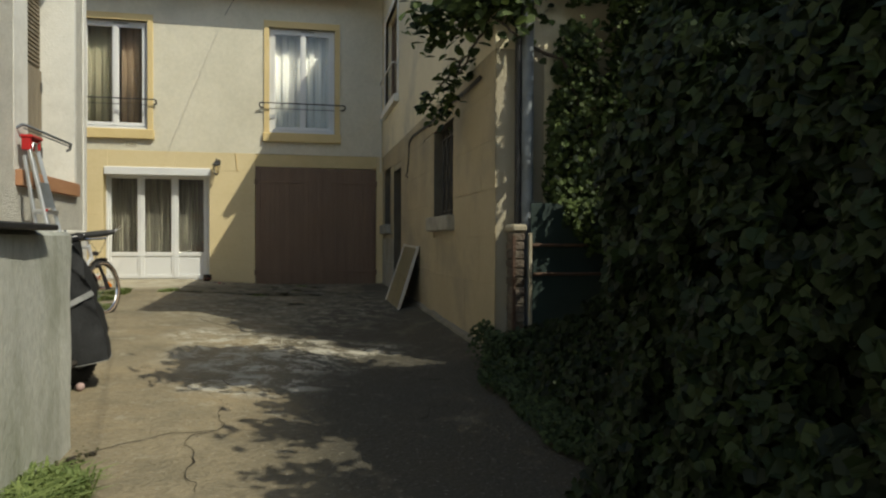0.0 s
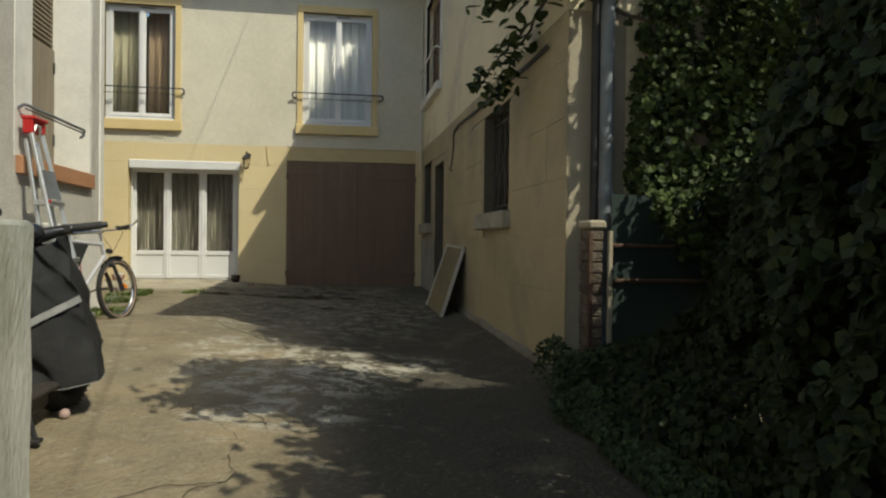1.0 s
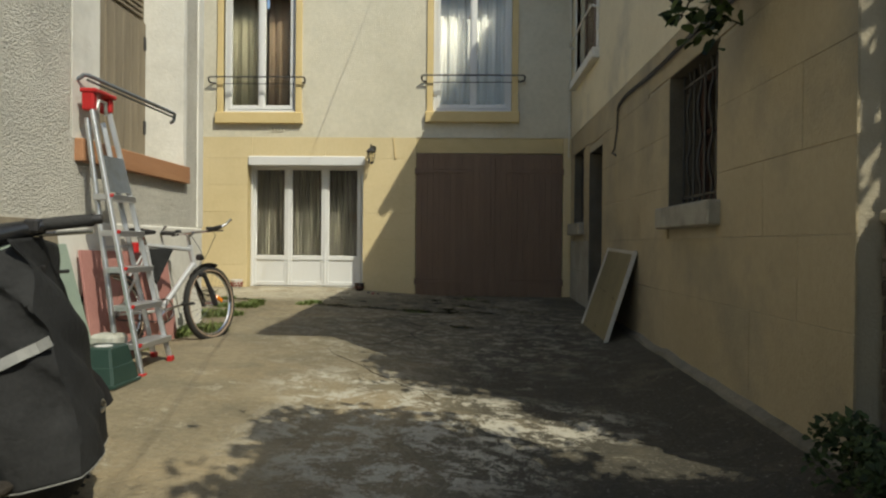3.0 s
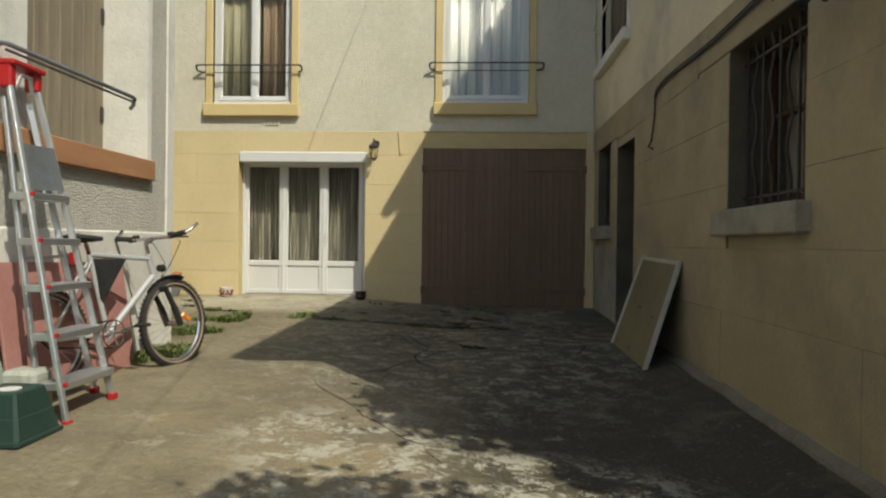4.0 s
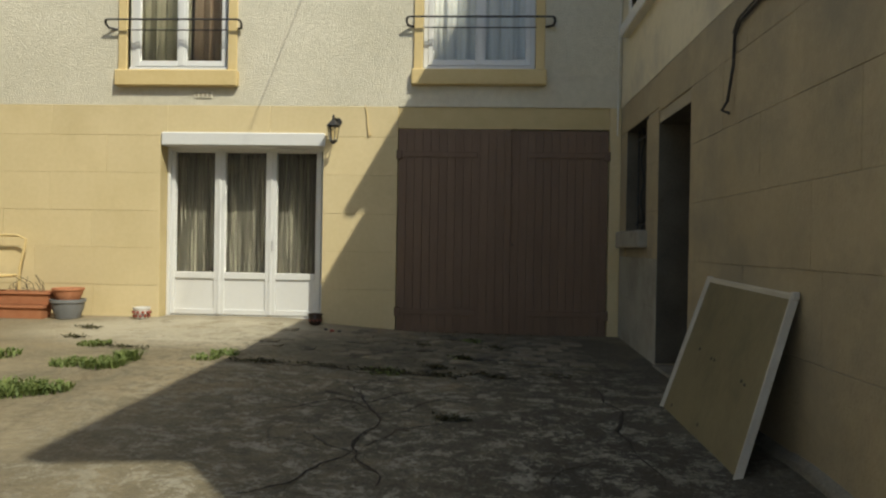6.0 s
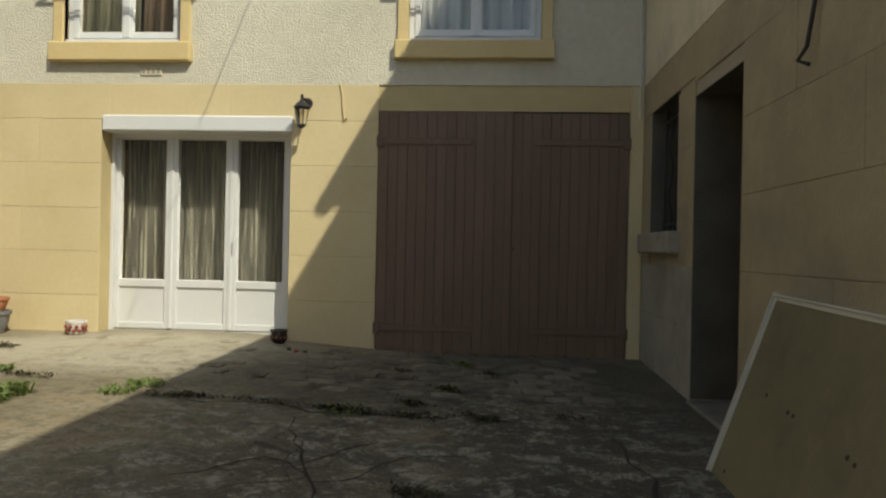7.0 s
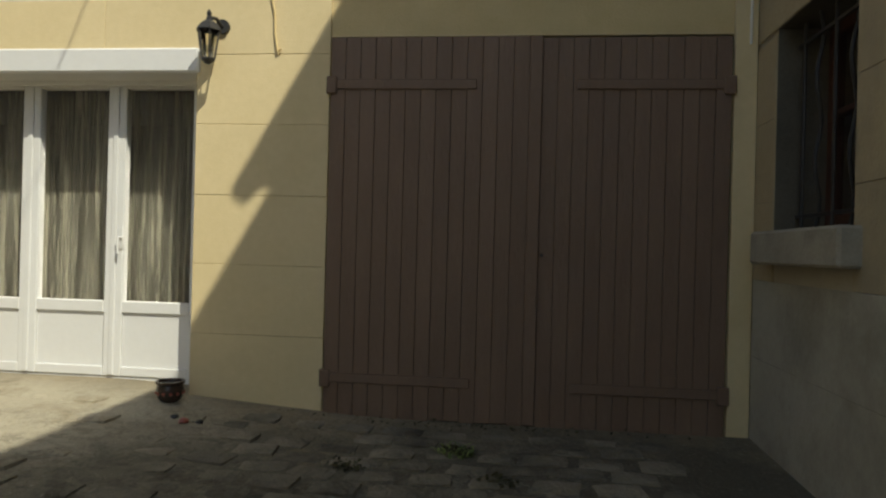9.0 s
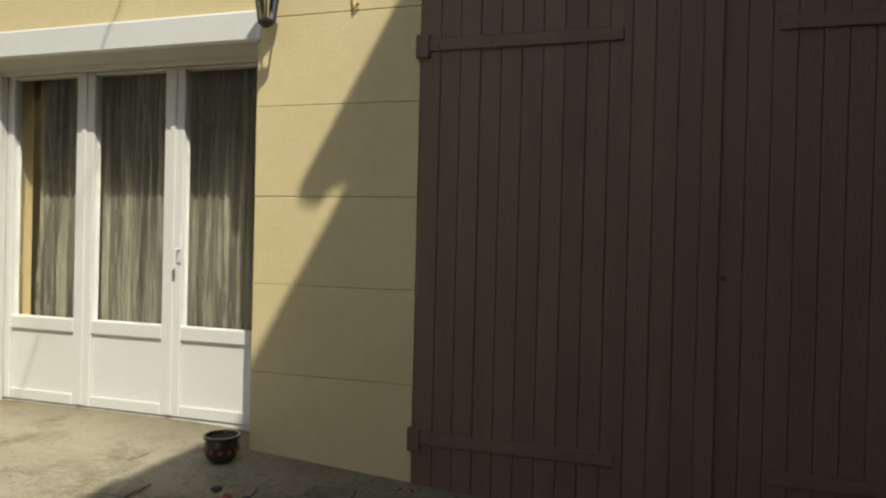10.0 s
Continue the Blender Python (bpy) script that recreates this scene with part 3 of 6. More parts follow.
def curtain(name, x0, x1, z0, z1, y, material, label, waves=9.0, amp=0.03):
    bm = bmesh.new()
    k = int((x1 - x0) * 70)
    prev = None
    for i in range(k + 1):
        x = x0 + (x1 - x0) * i / k
        yy = y + amp * math.sin(x * waves * 6.28) + 0.4 * amp * math.sin(x * waves * 15.1 + 1)
        cur = (bm.verts.new((x, yy, z0)), bm.verts.new((x + 0.008 * math.sin(x * 30), y + 0.5 * (yy - y), z1)))
        if prev:
            bm.faces.new((prev[0], cur[0], cur[1], prev[1]))
        prev = cur
    ob = part(name, bm, material, None, "", True)
    s = ob.modifiers.new("thick", "SOLIDIFY")
    s.thickness = 0.003
    return tagged(ob, label, "curtain")


def french_window():
    y = FY + 0.24
    w = thing("french_window", "white plastic french window with three panes", "french window", (-2.37, y, 0.3), kind="structure")
    x0, x1, z0, z1 = -3.288, -1.521, 0.272, 2.168
    f = bmesh.new()
    box(f, x0, x0 + 0.015, y - 0.01, y + 0.07, z0, z1, 0.004), box(f, x1 - 0.062, x1, y - 0.01, y + 0.07, z0, z1, 0.004)
    box(f, x0 + 0.015, x1 - 0.062, y - 0.01, y + 0.07, z0, z0 + 0.05, 0.004), box(f, x0 + 0.015, x1 - 0.062, y - 0.01, y + 0.07, z1 - 0.03, z1, 0.004)
    part("window_frame", f, M["white"], w)
    edges = (-3.277, -2.717, -2.142, -1.585)
    for a, b in zip(edges, edges[1:]):
        s = bmesh.new()
        d = 0.06
        box(s, a, a + d, y - 0.02, y + 0.04, z0 + 0.052, z1 - 0.032, 0.005), box(s, b - d, b, y - 0.02, y + 0.04, z0 + 0.052, z1 - 0.032, 0.005)
        for r0, r1 in ((z0 + 0.052, z0 + 0.112), (0.72, 0.792), (z1 - 0.052, z1 - 0.032)):
            box(s, a + d, b - d, y - 0.02, y + 0.04, r0, r1, 0.005)
        leaf = part("casement", s, M["white"], w)
        pane = part("pane", boxed(a + d - 0.004, b - d + 0.004, y + 0.006, y + 0.012, 0.788, z1 - 0.048), M["glass"], leaf)
        pane.visible_shadow = False
        part("lower_panel", boxed(a + d - 0.004, b - d + 0.004, y - 0.002, y + 0.02, z0 + 0.108, 0.724, 0.006), M["white"], leaf)
    for xm in (-2.717, -2.142):
        part("mullion_cover", boxed(xm - 0.017, xm + 0.017, y - 0.032, y - 0.02, z0 + 0.06, z1 - 0.04, 0.004), M["white"], w)
    h = bmesh.new()
    box(h, -2.105, -2.08, y - 0.03, y - 0.02, 1.12, 1.26, 0.003)
    tube(h, [(-2.092, y - 0.028, 1.19), (-2.092, y - 0.065, 1.19), (-2.092, y - 0.065, 1.09)], 0.009, 8)
    part("handle", h, M["white"], w, "white lever handle", True)
    return w


french_window()
shut = thing("roller_shutter_box", "white roller shutter box over the french window", "shutter box", (-2.38, FY, 2.14))
part("housing", boxed(-3.275, -1.50, FY - 0.03, FY + 0.22, 2.155, 2.30, 0.012), M["white"], shut)
part("bottom_bar", boxed(-3.27, -1.54, FY + 0.17, FY + 0.195, 2.125, 2.16, 0.004), M["white"], shut)
for gx in (-3.272, -1.538):
    part("guide_rail", boxed(gx - 0.016, gx + 0.016, FY + 0.17, FY + 0.215, 0.29, 2.155, 0.003), M["white"], shut)
structure("sill_french", boxed(-3.285, -1.525, FY - 0.09, FY + 0.42, 0.17, 0.27, 0.012), M["grey_stone"], "worn stone threshold of the french window", "sill")


def crinkled_voile(x0, x1, z0, z1, y):
    """A gathered net: uneven pleats that wander and open towards the hem."""
    bm = bmesh.new()
    nx, nz = 360, 14
    rows = []
    for j in range(nz + 1):
        v = j / nz
        row = []
        for i in range(nx + 1):
            x = x0 + (x1 - x0) * i / nx
            u = x + 0.018 * noise.noise(Vector((x * 3, v * 1.6, 4)))
            deep = 0.026 * (1 - 0.45 * v) * (0.5 + 0.9 * abs(noise.noise(Vector((x * 4, 0, 2)))))
            yy = y + deep * (math.sin(u * 118 + 3 * noise.noise(Vector((x * 5, 1, 0)))) + 0.5 * math.sin(u * 271)) + 0.006 * noise.noise(Vector((x * 40, v * 16, 7)))
            row.append(bm.verts.new((x, yy, z0 + (z1 - z0) * v)))
        rows.append(row)
    for a, b in zip(rows, rows[1:]):
        for i in range(nx):
            bm.faces.new((a[i], a[i + 1], b[i + 1], b[i]))
    return tagged(part("curtain", bm, M["curtain"], None, "", True), "crinkled grey-beige voile curtain with pale vertical threads", "curtain")


crinkled_voile(-3.28, -1.53, 0.30, 2.16, FY + 0.45)


def upper_window(hole, label, low_sill):
    x0, x1, z0, z1 = hole
    y = FY + 0.07
    w = thing("window", label, "window", ((x0 + x1) / 2, FY, z0), kind="structure")
    f = bmesh.new()
    for a, b, c, d in ((x0, x0 + 0.05, z0, z1), (x1 - 0.05, x1, z0, z1), (x0 + 0.05, x1 - 0.05, z1 - 0.05, z1), (x0 + 0.05, x1 - 0.05, z0, z0 + 0.06)):
        box(f, a, b, y, y + 0.07, c, d, 0.004)
    part("window_frame", f, M["white"], w)
    xm = (x0 + x1) / 2
    leaf_frame(w, x0 + 0.05, xm + 0.012, z0 + 0.062, z1 - 0.052, y - 0.012, 0.052, 0.06)
    leaf_frame(w, xm + 0.014, x1 - 0.05, z0 + 0.062, z1 - 0.052, y - 0.012, 0.052, 0.06)
    part("mullion_cover", boxed(xm - 0.02, xm + 0.045, y - 0.026, y - 0.012, z0 + 0.07, z1 - 0.06, 0.004), M["white"], w)
    part("vent", boxed(xm - 0.02, xm + 0.22, y - 0.018, y, z1 - 0.042, z1 - 0.025, 0.003), M["grey_plastic"], w, "small trickle vent")
    s = 0.095
    t = bmesh.new()
    box(t, x0 - s, x0, FY - 0.03, FY + 0.06, z0, z1, 0.006), box(t, x1, x1 + s, FY - 0.03, FY + 0.06, z0, z1, 0.006)
    box(t, x0 - s, x1 + s, FY - 0.03, FY + 0.06, z1, z1 + 0.12, 0.006)
    part("surround", t, M["yellow_trim"], w, "yellow painted surround")
    part("window_sill", boxed(x0 - s - 0.02, x1 + s + 0.02, FY - 0.075, FY + 0.07, low_sill, z0 - 0.003, 0.01), M["yellow_trim"], w, "yellow painted sill")
    part("sill_nosing", boxed(x0 + 0.02, x1 - 0.02, FY - 0.02, y + 0.01, z0 - 0.002, z0 + 0.03, 0.004), M["white"], w)
    return w


upper_window(WIN_L, "white double casement window with a yellow surround and olive curtain", 2.785)
upper_window(WIN_R, "white double casement window with a yellow surround and white voile", 2.812)
curtain("curtain", -3.66, -3.1, 2.98, 4.85, FY + 0.28, M["curtain_olive"], "olive curtain behind the upper window", 7, 0.03)
curtain("curtain", -3.05, -2.62, 2.98, 4.85, FY + 0.30, M["curtain_rust"], "rust and olive curtain behind the upper window", 7, 0.03)
curtain("curtain", -0.46, 0.69, 3.0, 4.88, FY + 0.26, M["sheer"], "white voile curtain behind the upper window", 6, 0.03)


def guard_rail(x0, x1, z, label):
    r = thing("guard_rail", label, "window rail", ((x0 + x1) / 2, FY, z))
    y = FY - 0.13
    part("top_bar", tubed([(x0 + 0.03, y + 0.02, z), (x1 - 0.03, y + 0.02, z)], 0.013, 8, flat=0.7), M["iron"], r, "", True)
    part("lower_bar", tubed([(x0 + 0.12, FY - 0.02, z - 0.085), (x1 - 0.12, FY - 0.02, z - 0.085)], 0.006, 6), M["iron"], r)
    for x, s in ((x0, 1), (x1, -1)):
        pts = [(x + s * 0.03, y + 0.02, z), (x + s * 0.006, y + 0.03, z - 0.012), (x, y + 0.05, z - 0.04), (x + s * 0.012, y + 0.09, z - 0.068), (x + s * 0.09, FY + 0.012, z - 0.072)]
        part("curled_end", tubed(pts, 0.013, 8), M["iron"], r, "", True)
    return r


guard_rail(-3.87, -2.40, 3.475, "black iron guard rail with curled ends")
guard_rail(-0.645, 0.895, 3.505, "black iron guard rail with curled ends")


def garage_door():
    g = thing("garage_door", "closed double garage door of brown painted vertical boards", "garage door", (0.38, 12.5, 0.2), kind="structure")
    y = FY - 0.02
    rnd = random.Random(4)
    for side, x0, x1, n in ((0, -0.715, 0.405, 13), (1, 0.475, 1.475, 12)):
        z0, z1 = ((0.212, 2.352), (0.205, 2.343))[side]
        leaf = part("leaf", boxed(x0, x1, y + 0.028, y + 0.05, z0, z1), M["brown"], g)
        w = (x1 - x0) / n
        for i in range(n):
            o = rnd.uniform(-0.0015, 0.0015)
            part("board", boxed(x0 + i * w + 0.001, x0 + (i + 1) * w - 0.001, y + o, y + 0.03, z0 + rnd.uniform(-0.006, 0.004), z1, 0.002), M["brown"], leaf)
        for zc in (2.085, 0.43):
            a, b = (x0 + 0.01, 0.115) if side == 0 else (0.66, x1 - 0.01)
            s = boxed(a, b, y - 0.012, y - 0.002, zc - 0.027, zc + 0.027, 0.004)
            hx = a if side == 0 else b
            box(s, hx - 0.03, hx + 0.03, y - 0.022, y + 0.004, zc - 0.055, zc + 0.045, 0.006)
            for i in range(4):
                q = a + (b - a) * (0.08 + 0.28 * i)
                tube(s, [(q, y - 0.018, zc), (q, y - 0.01, zc)], 0.009, 6)
            part("strap_hinge", s, M["brown"], leaf)
    part("cover_strip", boxed(0.405, 0.475, y - 0.016, y + 0.03, 0.215, 2.35, 0.005), M["brown"], g)
    part("keyhole", tubed([(0.492, y - 0.008, 1.15), (0.492, y + 0.01, 1.15)], 0.011, 8), M["iron"], g, "small dark keyhole plate")
    return g


garage_door()
structure("trim_garage", box(boxed(1.487, 1.606, FY - 0.012, FY + 0.012, 0.08, BAND - 0.003, 0.004), -0.73, 1.485, FY + 0.002, FY + 0.012, 2.362, 2.368), M["yellow"], "yellow painted jamb beside the garage door", "trim")


# ---- openings of the side house ----
def barred_window(y0, y1, z0, z1, n, label, scale=1.0):
    w = thing("barred_window", label, "window", (RX, (y0 + y1) / 2, z0), kind="structure")
    fx = RX + 0.24
    f = bmesh.new()
    for a, b, c, d in ((y0, y0 + 0.06, z0, z1), (y1 - 0.06, y1, z0, z1), (y0 + 0.06, y1 - 0.06, z1 - 0.06, z1), (y0 + 0.06, y1 - 0.06, z0, z0 + 0.08), ((y0 + y1) / 2 - 0.035, (y0 + y1) / 2 + 0.035, z0 + 0.08, z1 - 0.06), (y0 + 0.06, y1 - 0.06, z0 + 0.55 * (z1 - z0), z0 + 0.55 * (z1 - z0) + 0.03)):
        box(f, fx, fx + 0.06, a, b, c, d, 0.004)
    part("window_frame", f, M["door_wood"], w, "brown wooden casement frame")
    p = part("pane", boxed(fx + 0.025, fx + 0.031, y0 + 0.05, y1 - 0.05, z0 + 0.07, z1 - 0.05), M["glass"], w)
    p.visible_shadow = False
    bx = RX + 0.10
    for i in range(n):
        y = y0 + (y1 - y0) * (i + 0.5) / n
        pts = [(bx + (0.018 * math.sin(k * 1.15) if i % 2 else 0), y + (0.014 * math.sin(k * 1.15 + 0.6) if i % 2 else 0), z0 + (z1 - z0) * k / 14) for k in range(15)]
        part("bar", tubed(pts, 0.009, 6), M["iron"], w, "", True)
    for k in (0.07, 0.9):
        z = z0 + (z1 - z0) * k
        part("cross_bar", boxed(bx - 0.004, bx + 0.008, y0, y1, z - 0.008, z + 0.008), M["iron"], w)
    part("window_sill", boxed(RX - 0.085, RX + 0.30, y0 - 0.07, y1 + 0.07, z0 - 0.165, z0 - 0.004, 0.012), M["grey_stone"], w, "projecting grey stone sill")
    return w


barred_window(6.48, 7.53, 1.29, 2.30, 9, "deep-set window with wavy black iron bars and stone sill")
barred_window(11.43, 12.27, 1.30, 2.30, 5, "small deep-set window with black iron bars and stone sill")
curtain_side = bmesh.new()
for i in range(24):
    y = 6.5 + i * 0.043
    box(curtain_side, RX + 0.37, RX + 0.372 + 0.012 * (i % 2), y, y + 0.043, 1.3, 2.3)
tagged(part("net_curtain", curtain_side, M["sheer"]), "white net curtain behind the barred window", "curtain")


def entrance():
    d = thing("door_1", "dark brown panelled entrance door with an iron grille over glass", "door", (RX + 0.33, 10.6, 0.2), kind="structure")
    x, y0, y1, z0, z1 = RX + 0.30, 10.165, 11.035, 0.19, 2.165
    f = bmesh.new()
    for a, b, c, e in ((y0, y0 + 0.07, z0, z1), (y1 - 0.07, y1, z0, z1), (y0 + 0.07, y1 - 0.07, z1 - 0.07, z1)):
        box(f, x, x + 0.07, a, b, c, e, 0.006)
    part("door_frame", f, M["door_wood"], d)
    b = bmesh.new()
    for a, e, c, g in ((y0 + 0.07, y0 + 0.2, z0, z1 - 0.07), (y1 - 0.2, y1 - 0.07, z0, z1 - 0.07), (y0 + 0.2, y1 - 0.2, z1 - 0.2, z1 - 0.07), (y0 + 0.2, y1 - 0.2, 0.98, 1.12), (y0 + 0.2, y1 - 0.2, z0, z0 + 0.16)):
        box(b, x + 0.015, x + 0.06, a, e, c, g, 0.006)
    leaf = part("door_leaf", b, M["door_wood"], d)
    part("lower_panel", boxed(x + 0.02, x + 0.05, y0 + 0.21, y1 - 0.21, z0 + 0.17, 0.97, 0.012), M["door_wood"], leaf)
    p = part("pane", boxed(x + 0.04, x + 0.046, y0 + 0.195, y1 - 0.195, 1.115, z1 - 0.195), M["glass"], leaf)
    p.visible_shadow = False
    g = bmesh.new()
    for i in range(6):
        yy = y0 + 0.22 + i * 0.085
        tube(g, [(x + 0.02, yy, 1.12), (x + 0.02, yy + 0.03 * (-1) ** i, 1.5), (x + 0.02, yy - 0.03 * (-1) ** i, 1.8), (x + 0.02, yy, z1 - 0.2)], 0.006, 6)
    part("grille", g, M["iron"], leaf)
    part("weather_bar", boxed(x - 0.005, x + 0.02, y0 + 0.2, y1 - 0.2, 1.085, 1.105, 0.003), M["alu"], leaf, "bright metal strip under the glass")
    part("door_handle", tubed([(x + 0.015, y0 + 0.14, 1.15), (x - 0.04, y0 + 0.14, 1.15), (x - 0.04, y0 + 0.25, 1.15)], 0.01, 8), M["chrome"], leaf, "metal lever handle")
    return d


entrance()
structure("step_entrance", boxed(RX - 0.035, RX + 0.42, 10.17, 11.02, 0.06, 0.185, 0.015), M["skirt"], "worn stone doorstep at the entrance", "step")


def upper_side_window():
    w = thing("shuttered_window", "upper window with closed brown louvred shutters and white surround", "window", (RX, 11.3, 3.4), kind="structure")
    y0, y1, z0, z1 = WEST_HOLES[3]
    t = bmesh.new()
    for a, b, c, d in ((y0 - 0.09, y0, z0, z1), (y1, y1 + 0.09, z0, z1), (y0 - 0.09, y1 + 0.09, z1, z1 + 0.1)):
        box(t, RX - 0.022, RX + 0.05, a, b, c, d, 0.006)
    part("surround", t, M["smooth"], w)
    part("window_sill", boxed(RX - 0.09, RX + 0.2, y0 - 0.14, y1 + 0.14, z0 - 0.13, z0 - 0.003, 0.01), M["smooth"], w, "pale stone sill")
    ym = (y0 + y1) / 2
    for a, b in ((y0 + 0.01, ym - 0.004), (ym + 0.004, y1 - 0.01)):
        f = bmesh.new()
        for c, d, e, g in ((a, a + 0.07, z0 + 0.01, z1 - 0.01), (b - 0.07, b, z0 + 0.01, z1 - 0.01), (a + 0.07, b - 0.07, z0 + 0.01, z0 + 0.1), (a + 0.07, b - 0.07, z1 - 0.1, z1 - 0.01)):
            box(f, RX + 0.10, RX + 0.135, c, d, e, g, 0.004)
        s = part("shutter", f, M["shutter_brown"], w)
        for i in range(26):
            z = z0 + 0.12 + i * 0.0525
            b2 = bmesh.new()
            v = [b2.verts.new(q) for q in ((RX + 0.105, a + 0.065, z), (RX + 0.105, b - 0.065, z), (RX + 0.13, b - 0.065, z + 0.045), (RX + 0.13, a + 0.065, z + 0.045), (RX + 0.112, a + 0.065, z - 0.004), (RX + 0.112, b - 0.065, z - 0.004), (RX + 0.137, b - 0.065, z + 0.041), (RX + 0.137, a + 0.065, z + 0.041))]
            for q in ((0, 1, 2, 3), (7, 6, 5, 4), (0, 4, 5, 1), (2, 6, 7, 3), (1, 5, 6, 2), (0, 3, 7, 4)):
                b2.faces.new([v[k] for k in q])
            part("louvre_slat", b2, M["shutter_brown"], s)
    r = thing("guard_rail", "pale painted guard rail at the shuttered window", "window rail", (RX, 11.3, 3.85))
    part("top_bar", tubed([(RX, y0 - 0.12, 3.83), (RX - 0.09, y0 - 0.1, 3.86), (RX - 0.10, y0, 3.87), (RX - 0.10, y1, 3.87), (RX - 0.09, y1 + 0.1, 3.86), (RX, y1 + 0.12, 3.83)], 0.014, 8), M["smooth"], r, "", True)
    return w


upper_side_window()

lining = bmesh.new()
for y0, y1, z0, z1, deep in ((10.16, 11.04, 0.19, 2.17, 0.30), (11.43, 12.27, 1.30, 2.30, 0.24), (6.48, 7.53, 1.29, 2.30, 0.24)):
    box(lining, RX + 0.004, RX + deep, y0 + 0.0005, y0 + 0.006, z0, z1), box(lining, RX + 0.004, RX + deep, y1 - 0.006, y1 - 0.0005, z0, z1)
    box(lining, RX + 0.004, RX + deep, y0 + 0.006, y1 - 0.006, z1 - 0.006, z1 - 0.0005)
structure("trim_reveals", lining, M["reveal"], "dark grey reveals of the deep openings", "trim")


def wall_cable():
    pts = [(RX - 0.02, 9.36, 1.93), (RX - 0.05, 9.40, 1.955), (RX - 0.035, 9.35, 2.0), (RX - 0.02, 9.31, 2.2), (RX - 0.02, 9.30, 2.36), (RX - 0.02, 9.22, 2.42)]
    y = 8.9
    while y > 4.95:
        pts.append((RX - 0.022, y, 2.435 + 0.012 * math.sin(y * 3)))
        y -= 0.4
    bm = tubed(pts, 0.010, 6)
    tube(bm, [Vector(p) + Vector((-0.004, 0.01, 0.021)) for p in pts[4:]], 0.007, 6)
    return tagged(part("wall_cable", bm, M["iron"], None, "", True), "black cable clipped along the stone wall", "cable")


wall_cable()
corner_cable = [(1.565, FY - 0.02, z) if z < 3.4 else (1.575, FY - 0.02, z) for z in [2.3 + 0.2 * i for i in range(15)]]
tagged(part("corner_cable", tubed(corner_cable, 0.007, 6), M["smooth"]), "thin painted cable in the corner of the walls", "cable")
box_wire = tagged(part("loose_wire", tubed([(-1.08, FY - 0.012, 2.60), (-1.055, FY - 0.015, 2.5), (-1.05, FY - 0.015, 2.38), (-1.03, FY - 0.02, 2.27), (-1.01, FY - 0.02, 2.29)], 0.006, 6), M["yellow_trim"], None, "", True), "yellow painted loose wire on the wall", "cable")
vent = thing("wall_vent", "small cream plastic vent grille under the window sill", "vent", (-2.83, FY, 2.70))
part("frame", boxed(-2.93, -2.73, FY - 0.012, FY + 0.004, 2.665, 2.735, 0.003), M["cream"], vent)
for i in range(4):
    part("slot", boxed(-2.915 + i * 0.046, -2.882 + i * 0.046, FY - 0.014, FY - 0.008, 2.68, 2.722), M["ashlar_joint"], vent)


def wall_lantern():
    x, y, z = -1.385, FY - 0.15, 2.19
    w = thing("wall_lantern", "black metal carriage lantern on a wall bracket", "wall lamp", (x, FY, z))
    part("wall_plate", tubed([(x + 0.02, FY - 0.025, z + 0.23), (x + 0.02, FY + 0.012, z + 0.23)], 0.042, 12), M["iron"], w, "", True)
    part("arm", tubed([(x + 0.02, FY - 0.02, z + 0.225), (x + 0.01, FY - 0.08, z + 0.255), (x, y, z + 0.24)], 0.011, 8), M["iron"], w, "", True)
    lathe(r := bmesh.new(), [(0.075, 0.165), (0.07, 0.175), (0.045, 0.205), (0.02, 0.225), (0.012, 0.25), (0.016, 0.262), (0.004, 0.285)], (x, y, z), 6)
    part("roof", r, M["iron"], w)
    lathe(b := bmesh.new(), [(0.012, -0.02), (0.03, -0.005), (0.04, 0.0), (0.04, 0.012)], (x, y, z), 6)
    part("base", b, M["iron"], w)
    lathe(g := bmesh.new(), [(0.036, 0.012), (0.058, 0.165)], (x, y, z), 6)
    gl = part("glass_body", g, M["lamp_glass"], w, "frosted lantern glass")
    gl.visible_shadow = False
    for k in range(6):
        a = 2 * math.pi * k / 6
        c, s = math.cos(a), math.sin(a)
        part("corner_bar", tubed([(x + 0.038 * c, y + 0.038 * s, z + 0.008), (x + 0.062 * c, y + 0.062 * s, z + 0.168)], 0.005, 5), M["iron"], w)
    return w


wall_lantern()

# ---- shuttered window of the left house ----
shutters = thing("window_shutters", "closed weathered grey-brown wooden shutters in a deep window", "shutter", (LX - 0.36, 7.55, 1.66))
for k, (a, b) in enumerate(((6.85, 7.555), (7.562, 8.262))):
    leaf = part("shutter_leaf", boxed(LX - 0.395, LX - 0.36, a, b, 1.67, 4.28), M["shutter_wood"], shutters)
    n = 5
    for i in range(n):
        w = (b - a) / n
        part("board", boxed(LX - 0.362, LX - 0.338, a + i * w + 0.002, a + (i + 1) * w - 0.002, 1.67, 2.95, 0.004), M["shutter_wood"], leaf)
    for i in range(26):
        z = 2.98 + i * 0.048
        part("louvre_slat", boxed(LX - 0.36, LX - 0.335, a + 0.05, b - 0.05, z, z + 0.028, 0.006), M["shutter_wood"], leaf)
    for z in (1.95, 2.7, 3.9):
        part("hinge", boxed(LX - 0.336, LX - 0.328, b - 0.05 if k else a + 0.01, b - 0.01 if k else a + 0.05, z, z + 0.12, 0.002), M["iron"], leaf)
beam = thing("window_ledge", "orange-brown stained timber ledge under the shuttered window", "ledge", (LX, 7.4, 1.5))
